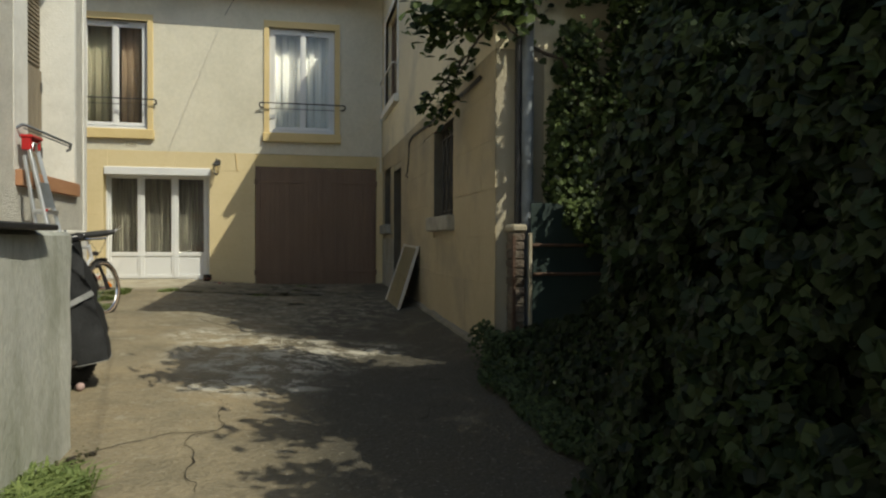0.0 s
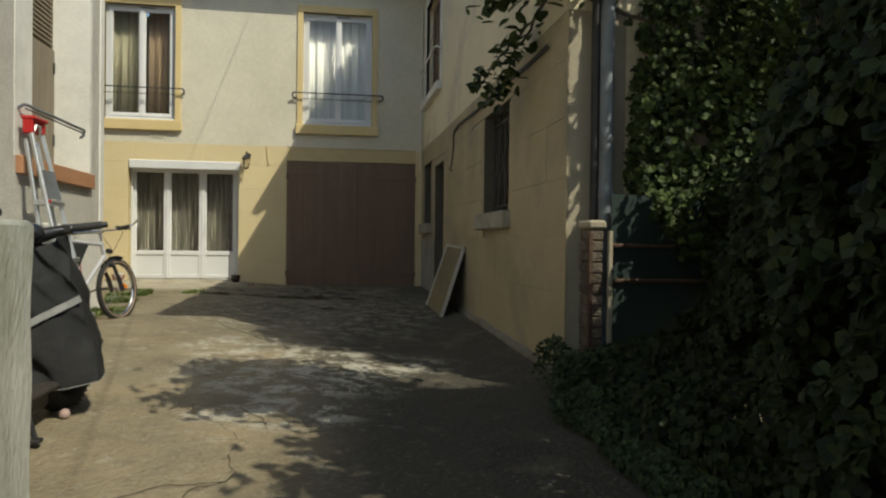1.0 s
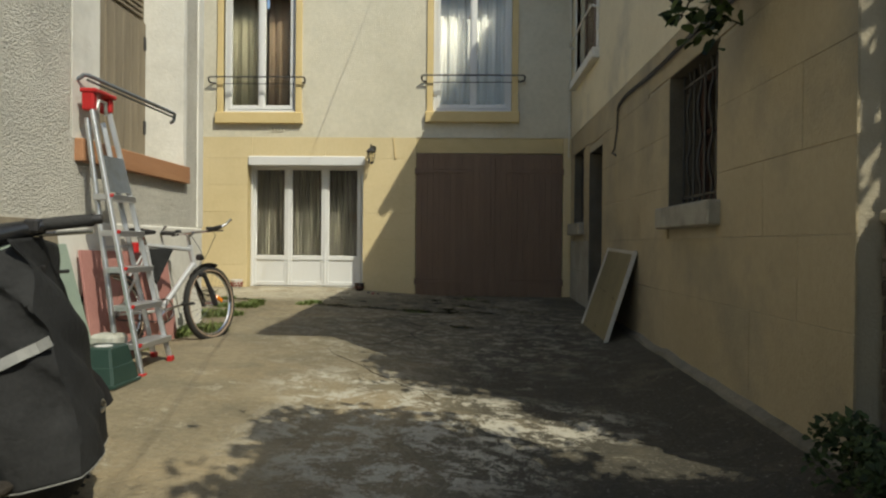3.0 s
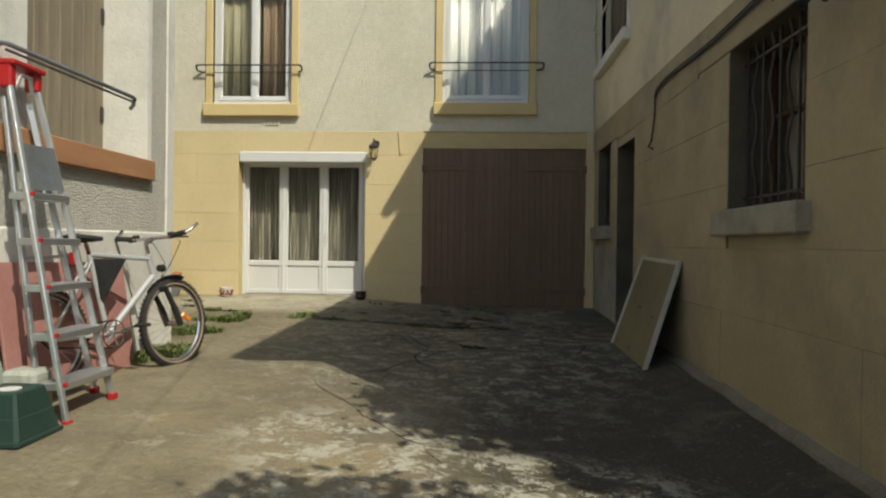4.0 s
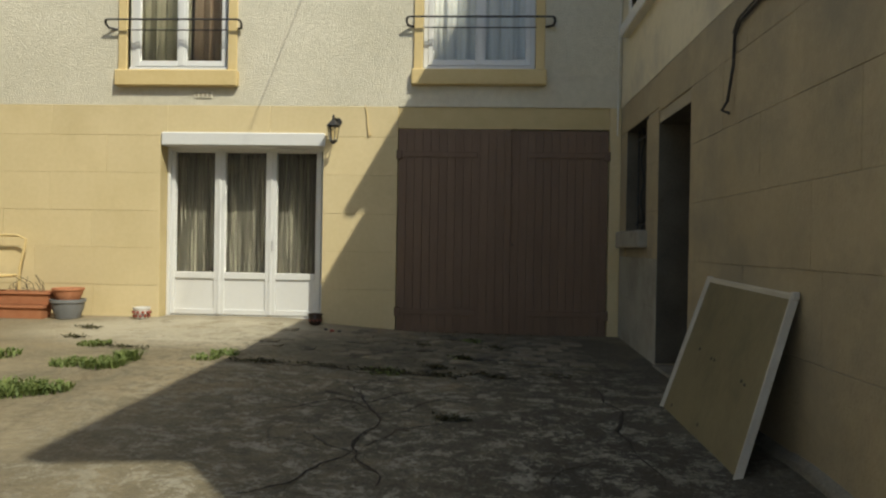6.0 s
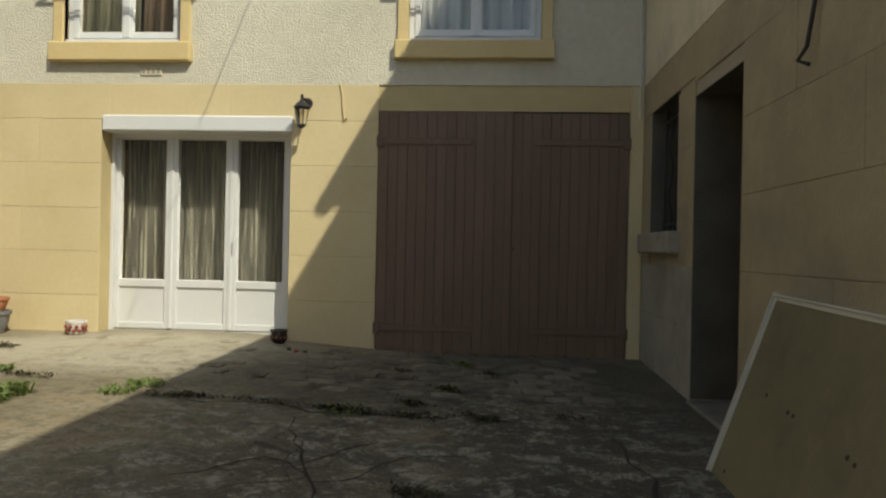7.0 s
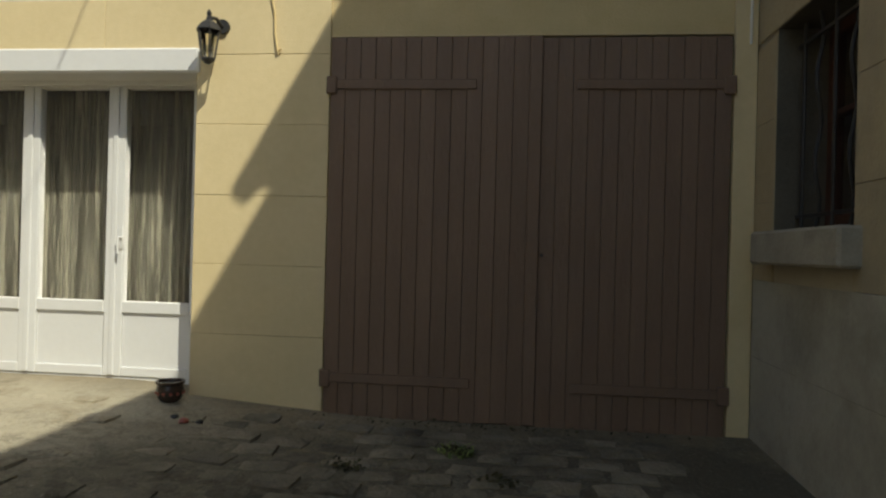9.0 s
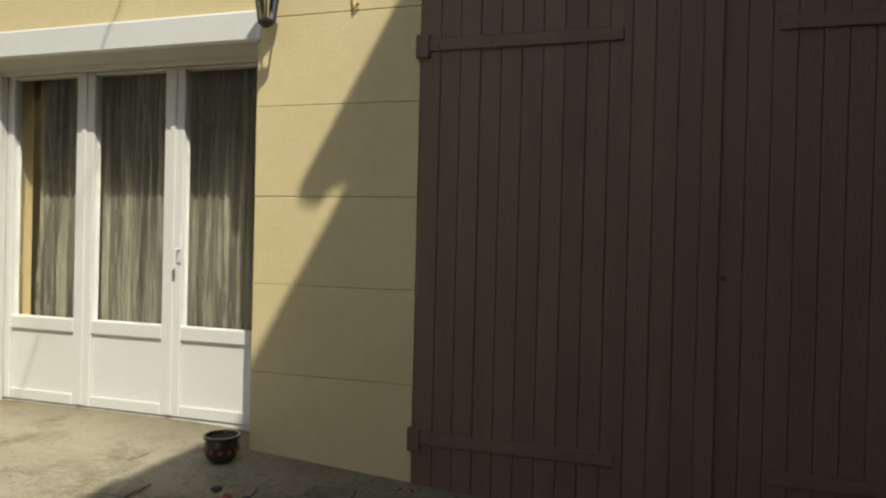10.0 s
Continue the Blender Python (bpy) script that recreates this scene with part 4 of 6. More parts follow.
part("timber", boxed(LX - 0.05, LX + 0.055, 6.54, 8.31, 1.515, 1.665, 0.006), M["beam"], beam)
part("shelf", boxed(LX - 0.4, LX - 0.04, 6.84, 8.27, 1.62, 1.65), M["grey_stone"], beam)
lrail = thing("guard_rail", "grey iron guard rail across the shuttered window", "window rail", (LX, 7.3, 2.08))
part("top_bar", tubed([(LX, 6.56, 2.05), (LX + 0.05, 6.56, 2.08), (LX + 0.06, 6.60, 2.085), (LX + 0.06, 7.94, 2.085), (LX + 0.05, 7.98, 2.08), (LX + 0.04, 7.98, 2.03), (LX, 8.02, 2.02)], 0.014, 8), M["zinc"], lrail, "", True)
part("lower_bar", tubed([(LX + 0.05, 6.60, 2.055), (LX + 0.05, 7.94, 2.055)], 0.008, 6), M["zinc"], lrail)

# ---- cement skirting along the side house ----
skirt = bmesh.new()
prev = None
for k in range(45):
    y = 4.95 + k * 0.117
    j = 0.03 * noise.noise(Vector((0, y * 2.1, 0))) + 0.014 * noise.noise(Vector((3, y * 9, 0)))
    z = ground_z(1.55, y)
    cur = [skirt.verts.new(p) for p in ((RX - 0.06 + j, y, z - 0.05), (RX - 0.045 + j, y, z + 0.018 + j), (RX + 0.012, y, z + 0.055 + j), (RX + 0.012, y, z - 0.05))]
    if prev:
        for i in range(4):
            skirt.faces.new((prev[i], prev[(i + 1) % 4], cur[(i + 1) % 4], cur[i]))
    else:
        skirt.faces.new(cur)
    prev = cur
skirt.faces.new(prev[::-1])
structure("baseboard_east", skirt, M["skirt"], "rough cement skirting along the stone wall", "skirting", True)

# ---- pillar, gate and downpipe beside the side house ----
pil = thing("gate_pillar", "old brick gate pillar with a mortar cap", "pillar", (1.70, 4.72, 0.1))
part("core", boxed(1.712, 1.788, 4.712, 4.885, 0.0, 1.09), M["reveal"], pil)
part("cap", boxed(1.685, 1.812, 4.685, 4.905, 1.09, 1.15, 0.016), M["ashlar_joint"], pil, "crumbling mortar cap")
rnd = random.Random(2)
for k in range(15):
    z = 0.02 + k * 0.0715
    cut = ((4.698, 4.76), (4.768, 4.895)) if k % 2 else ((4.698, 4.84), (4.848, 4.895))
    for a, b in cut:
        part("brick", boxed(1.698 + rnd.uniform(0, 0.010), 1.80 - rnd.uniform(0, 0.008), a + rnd.uniform(0, 0.006), b, z, z + rnd.uniform(0.056, 0.063), 0.005), M["brick"], pil)
part("angle_iron", box(boxed(1.690, 1.697, 4.686, 4.712, 0.02, 1.06), 1.690, 1.714, 4.680, 4.687, 0.02, 1.06), M["rust"], pil, "rusty iron angle on the edge")
gate = thing("garden_gate", "dark green sheet metal gate with rusty rails", "gate", (2.4, 4.7, 0.0))
part("sheet", boxed(1.845, 3.1, 4.70, 4.715, 0.08, 1.32), M["gate_green"], gate)
for z in (0.30, 0.755, 0.985):
    part("rail", tubed([(1.83, 4.68, z), (3.1, 4.68, z)], 0.014, 6), M["rust"], gate)
part("gate_post", boxed(1.815, 1.843, 4.66, 4.69, 0.0, 1.08, 0.004), M["ashlar_joint"], gate, "pale weathered gate post")
pipe = thing("downpipe", "grey zinc rainwater downpipe on the end wall", "downpipe", (1.86, 4.85, 0.2))
part("pipe", tubed([(1.86, 4.845, 0.1), (1.86, 4.845, 5.6)], 0.05, 14), M["zinc"], pipe, "", True)
tagged(part("dark_pipe", tubed([(1.795, 4.875, 0.1), (1.795, 4.875, 5.5)], 0.032, 10), M["iron"], None, "", True), "black waste pipe beside the downpipe", "pipe")
for z in (1.3, 3.0, 4.6):
    part("pipe_clip", tubed([(1.86, 4.845, z), (1.86, 4.845, z + 0.03)], 0.056, 14), M["zinc"], pipe)


# ---- plants ----
def leaves(name, spots, size, material, label, category, rnd, lobes=True):
    """Many small leaves, each a folded five-sided blade, at spots (place, outward way)."""
    V, Fc = [], []
    for p, out in spots:
        s = size * rnd.uniform(0.55, 1.25)
        n = (Vector(out) + Vector((rnd.gauss(0, 0.55), rnd.gauss(0, 0.55), rnd.gauss(0.25, 0.45)))).normalized()
        t = n.orthogonal().normalized()
        a = rnd.uniform(0, 6.28)
        t = (t * math.cos(a) + n.cross(t) * math.sin(a)).normalized()
        b = n.cross(t)
        p = Vector(p)
        k = len(V)
        shape = ((0, -0.5, 0), (0.42, -0.42, 0.10), (0.5, 0.05, 0.12), (0.16, 0.2, 0.05), (0, 0.62, -0.05), (-0.16, 0.2, 0.05), (-0.5, 0.05, 0.12), (-0.42, -0.42, 0.10)) if lobes else ((0, -0.5, 0), (0.3, -0.2, 0.08), (0.3, 0.2, 0.08), (0, 0.6, -0.05), (-0.3, 0.2, 0.08), (-0.3, -0.2, 0.08))
        for u, v, w in shape:
            V.append(p + s * (u * t + v * b + w * n))
        m = len(shape)
        if m == 8:
            Fc += [(k, k + 1, k + 2, k + 3), (k, k + 3, k + 4, k + 5), (k, k + 5, k + 6, k + 7)]
        else:
            Fc += [(k, k + 1, k + 2, k + 3), (k, k + 3, k + 4, k + 5)]
    me = bpy.data.meshes.new(name)
    me.from_pydata(V, [], Fc)
    me.materials.append(material)
    return tagged(new(name, me), label, category, kind="stuff")


def hedge_face(y, z):
    """How far west the ivy bulges."""
    x = 1.28 + 0.16 * noise.noise(Vector((y * 0.9, z * 0.9, 3))) + 0.09 * noise.noise(Vector((y * 2.6, z * 2.6, 5)))
    x += 0.42 * smoothstep(1.2, 3.0, z) - 0.10 * smoothstep(1.0, 0.0, z)
    back = smoothstep(2.1, 3.3, y) * smoothstep(0.15, 0.55, z)
    return x + 0.80 * back + 0.30 * smoothstep(3.3, 4.3, y) * smoothstep(0.2, 0.5, z)


def hedge_top(y):
    """Height of the ivy's crest: low near the street, tall where the climber has taken over."""
    z = 1.85 + 0.95 * smoothstep(1.55, 2.25, y) - 1.5 * smoothstep(3.0, 3.7, y)
    return z + 0.2 * noise.noise(Vector((y * 1.1, 0, 0))) + 0.16 * noise.noise(Vector((y * 3.1, 7, 0)))


def build_ivy():
    rnd = random.Random(11)
    spots = []
    for _ in range(92000):
        y = rnd.uniform(-2.2, 4.55)
        z = rnd.uniform(-0.05, hedge_top(y))
        depth = abs(rnd.gauss(0, 0.17))
        if y > 2.2 and z < 0.45:
            depth += 0.3
        if noise.noise(Vector((y * 3.3, z * 3.3, 9))) > 0.16 and depth < 0.24:
            depth += 0.27
        x = hedge_face(y, z) + depth
        spots.append(((x, y, z + ground_z(x, y)), (-1, -0.15, 0.25)))
    for _ in range(34000):
        y = rnd.uniform(-2.2, 4.4)
        x = rnd.uniform(1.55 + 0.75 * smoothstep(2.3, 3.4, y), 3.1)
        z = hedge_top(y) - 0.12 + rnd.gauss(0, 0.15)
        spots.append(((x, y, z), (-0.2, 0, 1)))
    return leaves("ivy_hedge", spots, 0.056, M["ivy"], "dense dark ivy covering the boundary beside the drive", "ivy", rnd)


build_ivy()
# Unseen wall added as a backing that darkens the gaps in the ivy.
structure("wall_boundary", boxed(2.45, 2.62, -4.0, 3.1, -0.3, 1.6), M["cement"], "unseen wall added as backing behind the ivy", "wall")


def wall_ivy():
    rnd = random.Random(23)
    spots = []
    for _ in range(27000):
        x, z = rnd.uniform(1.96, 4.2), rnd.uniform(0.45, 3.7)
        edge = 2.02 + 0.16 * noise.noise(Vector((0, z * 2.2, 1))) + 0.10 * smoothstep(1.9, 2.6, z)
        if x < edge or noise.noise(Vector((x * 3, z * 3, 8))) > (0.25 if x < 2.5 else 0.5):
            continue
        y = (4.87 if z > 1.34 else 4.66) - abs(rnd.gauss(0, 0.13)) - 0.10 * smoothstep(2.1, 2.8, x)
        if z < 1.34 and x < 2.02 + 0.5 * smoothstep(1.3, 0.7, z) + 0.2 * noise.noise(Vector((x * 5, z * 5, 2))):
            continue
        spots.append(((x, y, z), (-0.2, -1, 0.3)))
    return leaves("wall_ivy", spots, 0.052, M["leaf"], "ivy creeping over the end wall, sunlight put into its leaf colour", "ivy", rnd)


wall_ivy()


def climber():
    rnd = random.Random(5)
    c = thing("climbing_shrub", "leafy climbing shrub arching over the drive, unseen stems added for shade", "climbing plant", (1.75, 4.4, 0.1))
    # Stems from the fifth on are out of view, added to dapple the drive.
    stems = [[(2.75, 4.72, 0.1), (2.6, 4.74, 1.4), (2.1, 4.78, 2.5), (1.62, 5.1, 2.85), (1.52, 5.55, 2.68), (1.45, 5.8, 2.45), (1.40, 5.95, 2.26), (1.36, 6.05, 2.18)],
             [(1.75, 4.75, 2.65), (1.5, 5.0, 2.92), (1.28, 5.2, 2.75), (1.12, 5.3, 2.66)],
             [(1.52, 5.55, 2.68), (1.44, 5.75, 2.62), (1.30, 5.95, 2.40), (1.22, 6.0, 2.24)],
             [(1.62, 5.1, 2.85), (1.45, 5.3, 3.05), (1.22, 5.35, 3.0), (1.08, 5.4, 2.9)],
             [(2.3, 3.3, 1.6), (2.1, 3.25, 2.8), (1.75, 3.25, 3.35), (1.5, 3.22, 3.45), (1.28, 3.16, 3.4), (1.16, 3.14, 3.35)],
             [(2.3, 3.0, 1.8), (2.1, 2.95, 3.0), (1.7, 2.85, 3.5), (1.42, 2.72, 3.45), (1.28, 2.7, 3.4)],
             [(2.3, 2.7, 1.8), (2.1, 2.6, 3.0), (1.75, 2.45, 3.5), (1.45, 2.38, 3.4), (1.18, 2.34, 3.35)],
             [(2.2, 1.3, 1.5), (2.1, 1.25, 2.6), (1.9, 1.2, 3.0), (1.62, 1.15, 3.05)],
             [(2.2, 0.6, 1.5), (2.1, 0.55, 2.5), (1.9, 0.45, 2.85), (1.66, 0.4, 2.85)],
             [(2.2, 2.6, 2.2), (2.1, 2.4, 2.9), (1.9, 2.25, 3.2), (1.75, 2.2, 3.2)],
             [(2.2, 2.3, 2.2), (2.2, 2.0, 2.8), (2.1, 1.75, 3.0), (1.95, 1.5, 3.0)],
             [(2.3, 1.9, 1.8), (2.2, 1.8, 2.7), (2.0, 1.7, 3.0), (1.72, 1.75, 3.0)]]
    spots = []
    for i, s in enumerate(stems):
        pts = [Vector(s[0])]
        for a, b in zip(s, s[1:]):
            for k in range(1, 7):
                pts.append(Vector(a).lerp(Vector(b), k / 6) + Vector([rnd.gauss(0, 0.012) for _ in range(3)]))
        part("stem", tubed(pts, 0.022 if i == 0 else 0.012, 6, r1=0.004), M["bark"], c, "", True)
        many, wide = (4, 0.055) if i < 3 else (24, 0.11) if i > 6 else (16, 0.10) if i == 3 else (56, 0.15)
        for p in pts[24 if i == 0 else 6:]:
            for _ in range(many):
                spots.append((p + Vector([rnd.gauss(0, wide) for _ in range(3)]), (-0.3, -0.3, 0.7)))
    # Loose unseen leaves, added to throw dappled shade on the end wall ivy.
    for _ in range(2600):
        q = Vector((rnd.uniform(2.35, 3.6), rnd.uniform(3.75, 4.5), rnd.uniform(2.3, 3.7)))
        if noise.noise(q * 2.6) > 0.05:
            spots.append((q, (-0.4, -0.5, 0.4)))
    for _ in range(1500):
        spots.append((Vector((1.66 + rnd.gauss(0, 0.2), 5.0 + rnd.gauss(0, 0.2), 3.1 + rnd.gauss(0, 0.2))), (-0.4, -0.5, 0.4)))
    leaves("climbing_shrub_leaves", spots, 0.105, M["leaf"], "green leaves of the climbing shrub, unseen ones added for shade", "foliage", rnd, False)
    return c


climber()


def low_shrub():
    rnd = random.Random(8)
    spots = []
    for _ in range(17000):
        y = rnd.uniform(1.6, 4.8)
        x = 1.30 + 0.05 * smoothstep(3.8, 4.6, y) + 0.12 * noise.noise(Vector((y * 2.3, 3, 1))) + abs(rnd.gauss(0, 0.36))
        h = (0.16 + 0.16 * smoothstep(3.6, 4.6, y)) * (0.75 + 0.7 * noise.noise(Vector((x * 4, y * 4, 0)))) * smoothstep(1.1, 1.5, x)
        z = h * math.sqrt(rnd.random()) + 0.01
        spots.append(((x, y, ground_z(x, y) + z), (-0.4, -0.3, 0.7)))
    return leaves("ground_shrub", spots, 0.034, M["shrub"], "small-leaved shrub spreading at the foot of the ivy", "shrub", rnd, False)


low_shrub()


def tuft(x, y, r, h, n, seed, label="green weeds growing from a crack in the concrete"):
    rnd = random.Random(seed)
    V, Fc = [], []
    for _ in range(n):
        a, d = rnd.uniform(0, 6.28), r * math.sqrt(rnd.random())
        px, py = x + d * math.cos(a), y + d * math.sin(a)
        pz = ground_z(px, py) - 0.005
        l, w = 0.7 * h * rnd.uniform(0.4, 1.1), rnd.uniform(0.003, 0.009)
        b = rnd.uniform(0, 6.28)
        o = Vector((math.cos(b), math.sin(b), 0))
        s = Vector((-o.y, o.x, 0)) * w
        k = len(V)
        p = Vector((px, py, pz))
        m, t = p + o * l * 0.35 + Vector((0, 0, l * 0.7)), p + o * l * 0.9 + Vector((0, 0, l * 0.75))
        V += [p - s * 0.4, p + s * 0.4, m + s, m - s, t]
        Fc += [(k, k + 1, k + 2, k + 3), (k + 3, k + 2, k + 4)]
    me = bpy.data.meshes.new("weed_tuft")
    me.from_pydata(V, [], Fc)
    me.materials.append(M["weed"])
    return tagged(new("weed_tuft", me), label, "weed", kind="stuff")


WEEDS = ((-2.26, 8.15, 0.20, 0.13, 220), (-2.40, 7.85, 0.14, 0.12, 120), (-2.55, 9.15, 0.17, 0.14, 200), (-2.38, 9.22, 0.12, 0.10, 110), (-2.75, 9.05, 0.13, 0.10, 90), (-2.73, 10.0, 0.13, 0.09, 130), (-2.47, 9.98, 0.15, 0.11, 190), (-2.42, 10.2, 0.09, 0.14, 90), (-3.0, 10.8, 0.13, 0.07, 110), (-3.42, 10.2, 0.17, 0.10, 120), (-1.83, 10.58, 0.11, 0.08, 80), (-1.9, 10.38, 0.10, 0.06, 60),
         (-0.55, 10.44, 0.16, 0.05, 60), (0.1, 12.0, 0.10, 0.06, 60), (0.0, 11.1, 0.10, 0.04, 40), (-0.95, 2.45, 0.16, 0.22, 420), (-0.98, 2.05, 0.2, 0.3, 420), (-2.45, 7.2, 0.15, 0.1, 90))
for i, (x, y, r, h, n) in enumerate(WEEDS):
    tuft(x, y, r, h, n * 2, 30 + i)


def moss():
    rnd = random.Random(77)
    spots = []
    lines = [((-1.75, 10.33), (-1.26, 10.45), 200), ((-1.26, 10.45), (-0.72, 10.42), 120), ((-0.78, 10.44), (-0.3, 10.42), 300), ((-0.3, 10.4), (0.1, 10.36), 160), ((-0.02, 11.18), (0.08, 11.0), 190), ((-0.26, 10.75), (-0.1, 10.62), 150), ((0.1, 10.5), (0.45, 10.3), 150),
             ((0.06, 12.05), (0.14, 11.95), 110), ((0.26, 11.66), (0.36, 11.6), 80), ((-0.45, 11.72), (-0.3, 11.66), 70), ((0.6, 10.5), (0.9, 10.45), 70), ((-0.1, 9.25), (0.1, 9.2), 110), ((-1.2, 12.42), (1.45, 12.44), 130), ((-3.7, 11.72), (-3.4, 11.6), 160), ((-3.45, 11.15), (-3.25, 11.05), 120), ((-3.0, 10.75), (-2.4, 10.6), 150), ((-1.05, 2.6), (-0.95, 3.1), 120)]
    for a, b, k in lines:
        for _ in range(k):
            t = rnd.random()
            c = rnd.choice((0.2, 0.5, 0.8)) + rnd.gauss(0, 0.1)
            t = 0.6 * t + 0.4 * c
            x, y = a[0] + (b[0] - a[0]) * t + rnd.gauss(0, 0.035), a[1] + (b[1] - a[1]) * t + rnd.gauss(0, 0.03)
            spots.append(((x, y, ground_z(x, y) + 0.008 + abs(rnd.gauss(0, 0.009))), (0, 0, 1)))
    return leaves("moss", spots, 0.022, M["moss"], "dark dry moss along the joints of the paving", "moss", rnd, False)


moss()


# ---- things in the yard ----
def circle(r, n=40, y=0.0, z=0.0, x=0.0):
    return [(x, y + r * math.cos(2 * math.pi * k / n), z + r * math.sin(2 * math.pi * k / n)) for k in range(n)]


def wheel(parent, y, z, r, turn=0.0):
    """A bicycle wheel in the plane of x = 0."""
    spin = Matrix.Translation((0, y, z)) @ Matrix.Rotation(turn, 4, "Z") @ Matrix.Translation((0, -y, -z))

    def put(name, bm, m, par, label="", smooth=True):
        bmesh.ops.transform(bm, matrix=spin, verts=bm.verts)
        return part(name, bm, m, par, label, smooth)

    rim = put("wheel", tube(bmesh.new(), circle(r - 0.052, 44, y, z), 0.011, 6, closed=True), M["chrome"], parent, "bright metal rim")
    t = tube(bmesh.new(), circle(r - 0.025, 48, y, z), 0.025, 8, closed=True)
    for k in range(64):
        a = 2 * math.pi * k / 64
        for s in (-1, 1):
            c = Vector((s * 0.010, y + (r - 0.001) * math.cos(a + s * 0.02), z + (r - 0.001) * math.sin(a + s * 0.02)))
            q = bmesh.new()
            box(q, -0.007, 0.007, -0.006, 0.006, -0.003, 0.003)
            merge(t, q, Matrix.Translation(c) @ Matrix.Rotation(a - math.pi / 2, 4, "X"))
    put("tyre", t, M["rubber"], rim, "black knobbly tyre")
    for s in (-1, 1):
        put("tyre_wall", tube(bmesh.new(), circle(r - 0.036, 44, y, z, s * 0.019), 0.007, 5, closed=True), M["tan_wall"], rim)
    sp = bmesh.new()
    for k in range(28):
        a = 2 * math.pi * k / 28
        b = a + (0.9 if k % 2 else -0.9)
        tube(sp, [((0.022 if k % 4 < 2 else -0.022), y + 0.018 * math.cos(b), z + 0.018 * math.sin(b)), (0, y + (r - 0.058) * math.cos(a), z + (r - 0.058) * math.sin(a))], 0.0013, 3)
    put("spokes", sp, M["chrome"], rim, "", False)
    put("hub", tube(bmesh.new(), [(-0.045, y, z), (0.045, y, z)], 0.02, 10), M["chrome"], rim)
    rf = bmesh.new()
    box(rf, -0.006, 0.012, -0.018, 0.018, -0.045, 0.045, 0.006)
    bmesh.ops.transform(rf, matrix=Matrix.Translation((0, y + 0.12, z + 0.03)) @ Matrix.Rotation(radians(60), 4, "X"), verts=rf.verts)
    put("reflector", rf, M["orange"], rim, "orange spoke reflector", False)
    return rim


def bicycle(label, rack=False):
    b = thing("bicycle", label, "bicycle", group="bicycles by the wall")
    r = 0.312
    head_lo, head_hi, seat_top, bb = (0, 0.36, 0.62), (0, 0.315, 0.80), (0, -0.165, 0.80), (0, -0.06, 0.30)
    rear = (0, -0.52, r)
    f = bmesh.new()
    tube(f, [head_lo, head_hi], 0.021, 10)
    tube(f, [seat_top, (0, 0.325, 0.765)], 0.017, 10)
    tube(f, [bb, (0, 0.355, 0.655)], 0.021, 10)
    tube(f, [bb, seat_top], 0.017, 10)
    tube(f, [(-0.035, *bb[1:]), (0.035, *bb[1:])], 0.022, 10)
    for s in (-1, 1):
        tube(f, [(s * 0.02, -0.1, 0.30), (s * 0.055, *rear[1:])], 0.010, 8)
        tube(f, [(s * 0.015, -0.16, 0.76), (s * 0.055, *rear[1:])], 0.008, 8)
    part("frame", f, M["silver"], b, "silver painted frame", True)
    fork = bmesh.new()
    tube(fork, [(0, 0.365, 0.60), (0, 0.375, 0.56)], 0.02, 8)
    tube(fork, [(-0.06, 0.39, 0.555), (0.06, 0.39, 0.555)], 0.02, 8)
    for s in (-1, 1):
        tube(fork, [(s * 0.058, 0.39, 0.57), (s * 0.058, 0.47, 0.42)], 0.018, 8)
        tube(fork, [(s * 0.058, 0.465, 0.43), (s * 0.058, 0.52, r - 0.015)], 0.023, 8)
    part("fork", fork, M["iron"], b, "black suspension fork", True)
    wheel(b, 0.52, r, r)
    wheel(b, -0.52, r, r)
    part("seat_post", tubed([seat_top, (0, -0.19, 0.875)], 0.013, 8), M["chrome"], b, "", True)
    sd = bmesh.new()
    prof = [(-0.13, 0.074, 0.022), (-0.08, 0.078, 0.03), (-0.02, 0.05, 0.026), (0.05, 0.026, 0.022), (0.125, 0.016, 0.014)]
    rings = [[sd.verts.new((w * math.cos(a), -0.19 + y, 0.90 + h * math.sin(a))) for a in [2 * math.pi * k / 12 for k in range(12)]] for y, w, h in prof]
    for p, q in zip(rings, rings[1:]):
        for k in range(12):
            sd.faces.new((p[k], p[(k + 1) % 12], q[(k + 1) % 12], q[k]))
    sd.faces.new(rings[0][::-1]), sd.faces.new(rings[-1])
    part("saddle", sd, M["rubber"], b, "black padded saddle", True)
    stem = tube(bmesh.new(), [head_hi, (0, 0.30, 0.87), (0, 0.37, 0.905)], 0.015, 8)
    part("stem", stem, M["chrome"], b, "", True)
    part("handlebar", tubed([(-0.29, 0.345, 0.925), (-0.12, 0.37, 0.905), (0.12, 0.37, 0.905), (0.29, 0.345, 0.925)], 0.012, 8), M["chrome"], b, "", True)
    for s in (-1, 1):
        part("grip", tubed([(s * 0.17, 0.36, 0.912), (s * 0.30, 0.343, 0.926)], 0.018, 8), M["rubber"], b, "black rubber grip", True)
        part("bar_end", tubed([(s * 0.30, 0.343, 0.926), (s * 0.325, 0.37, 0.945), (s * 0.33, 0.43, 0.985)], 0.011, 8), M["chrome"], b, "", True)
        br = tube(bmesh.new(), [(s * 0.155, 0.375, 0.915), (s * 0.18, 0.42, 0.905), (s * 0.26, 0.415, 0.90)], 0.007, 6)
        box(br, s * 0.155 - 0.02, s * 0.155 + 0.02, 0.355, 0.395, 0.895, 0.94, 0.006)
        part("brake_lever", br, M["iron"], b)
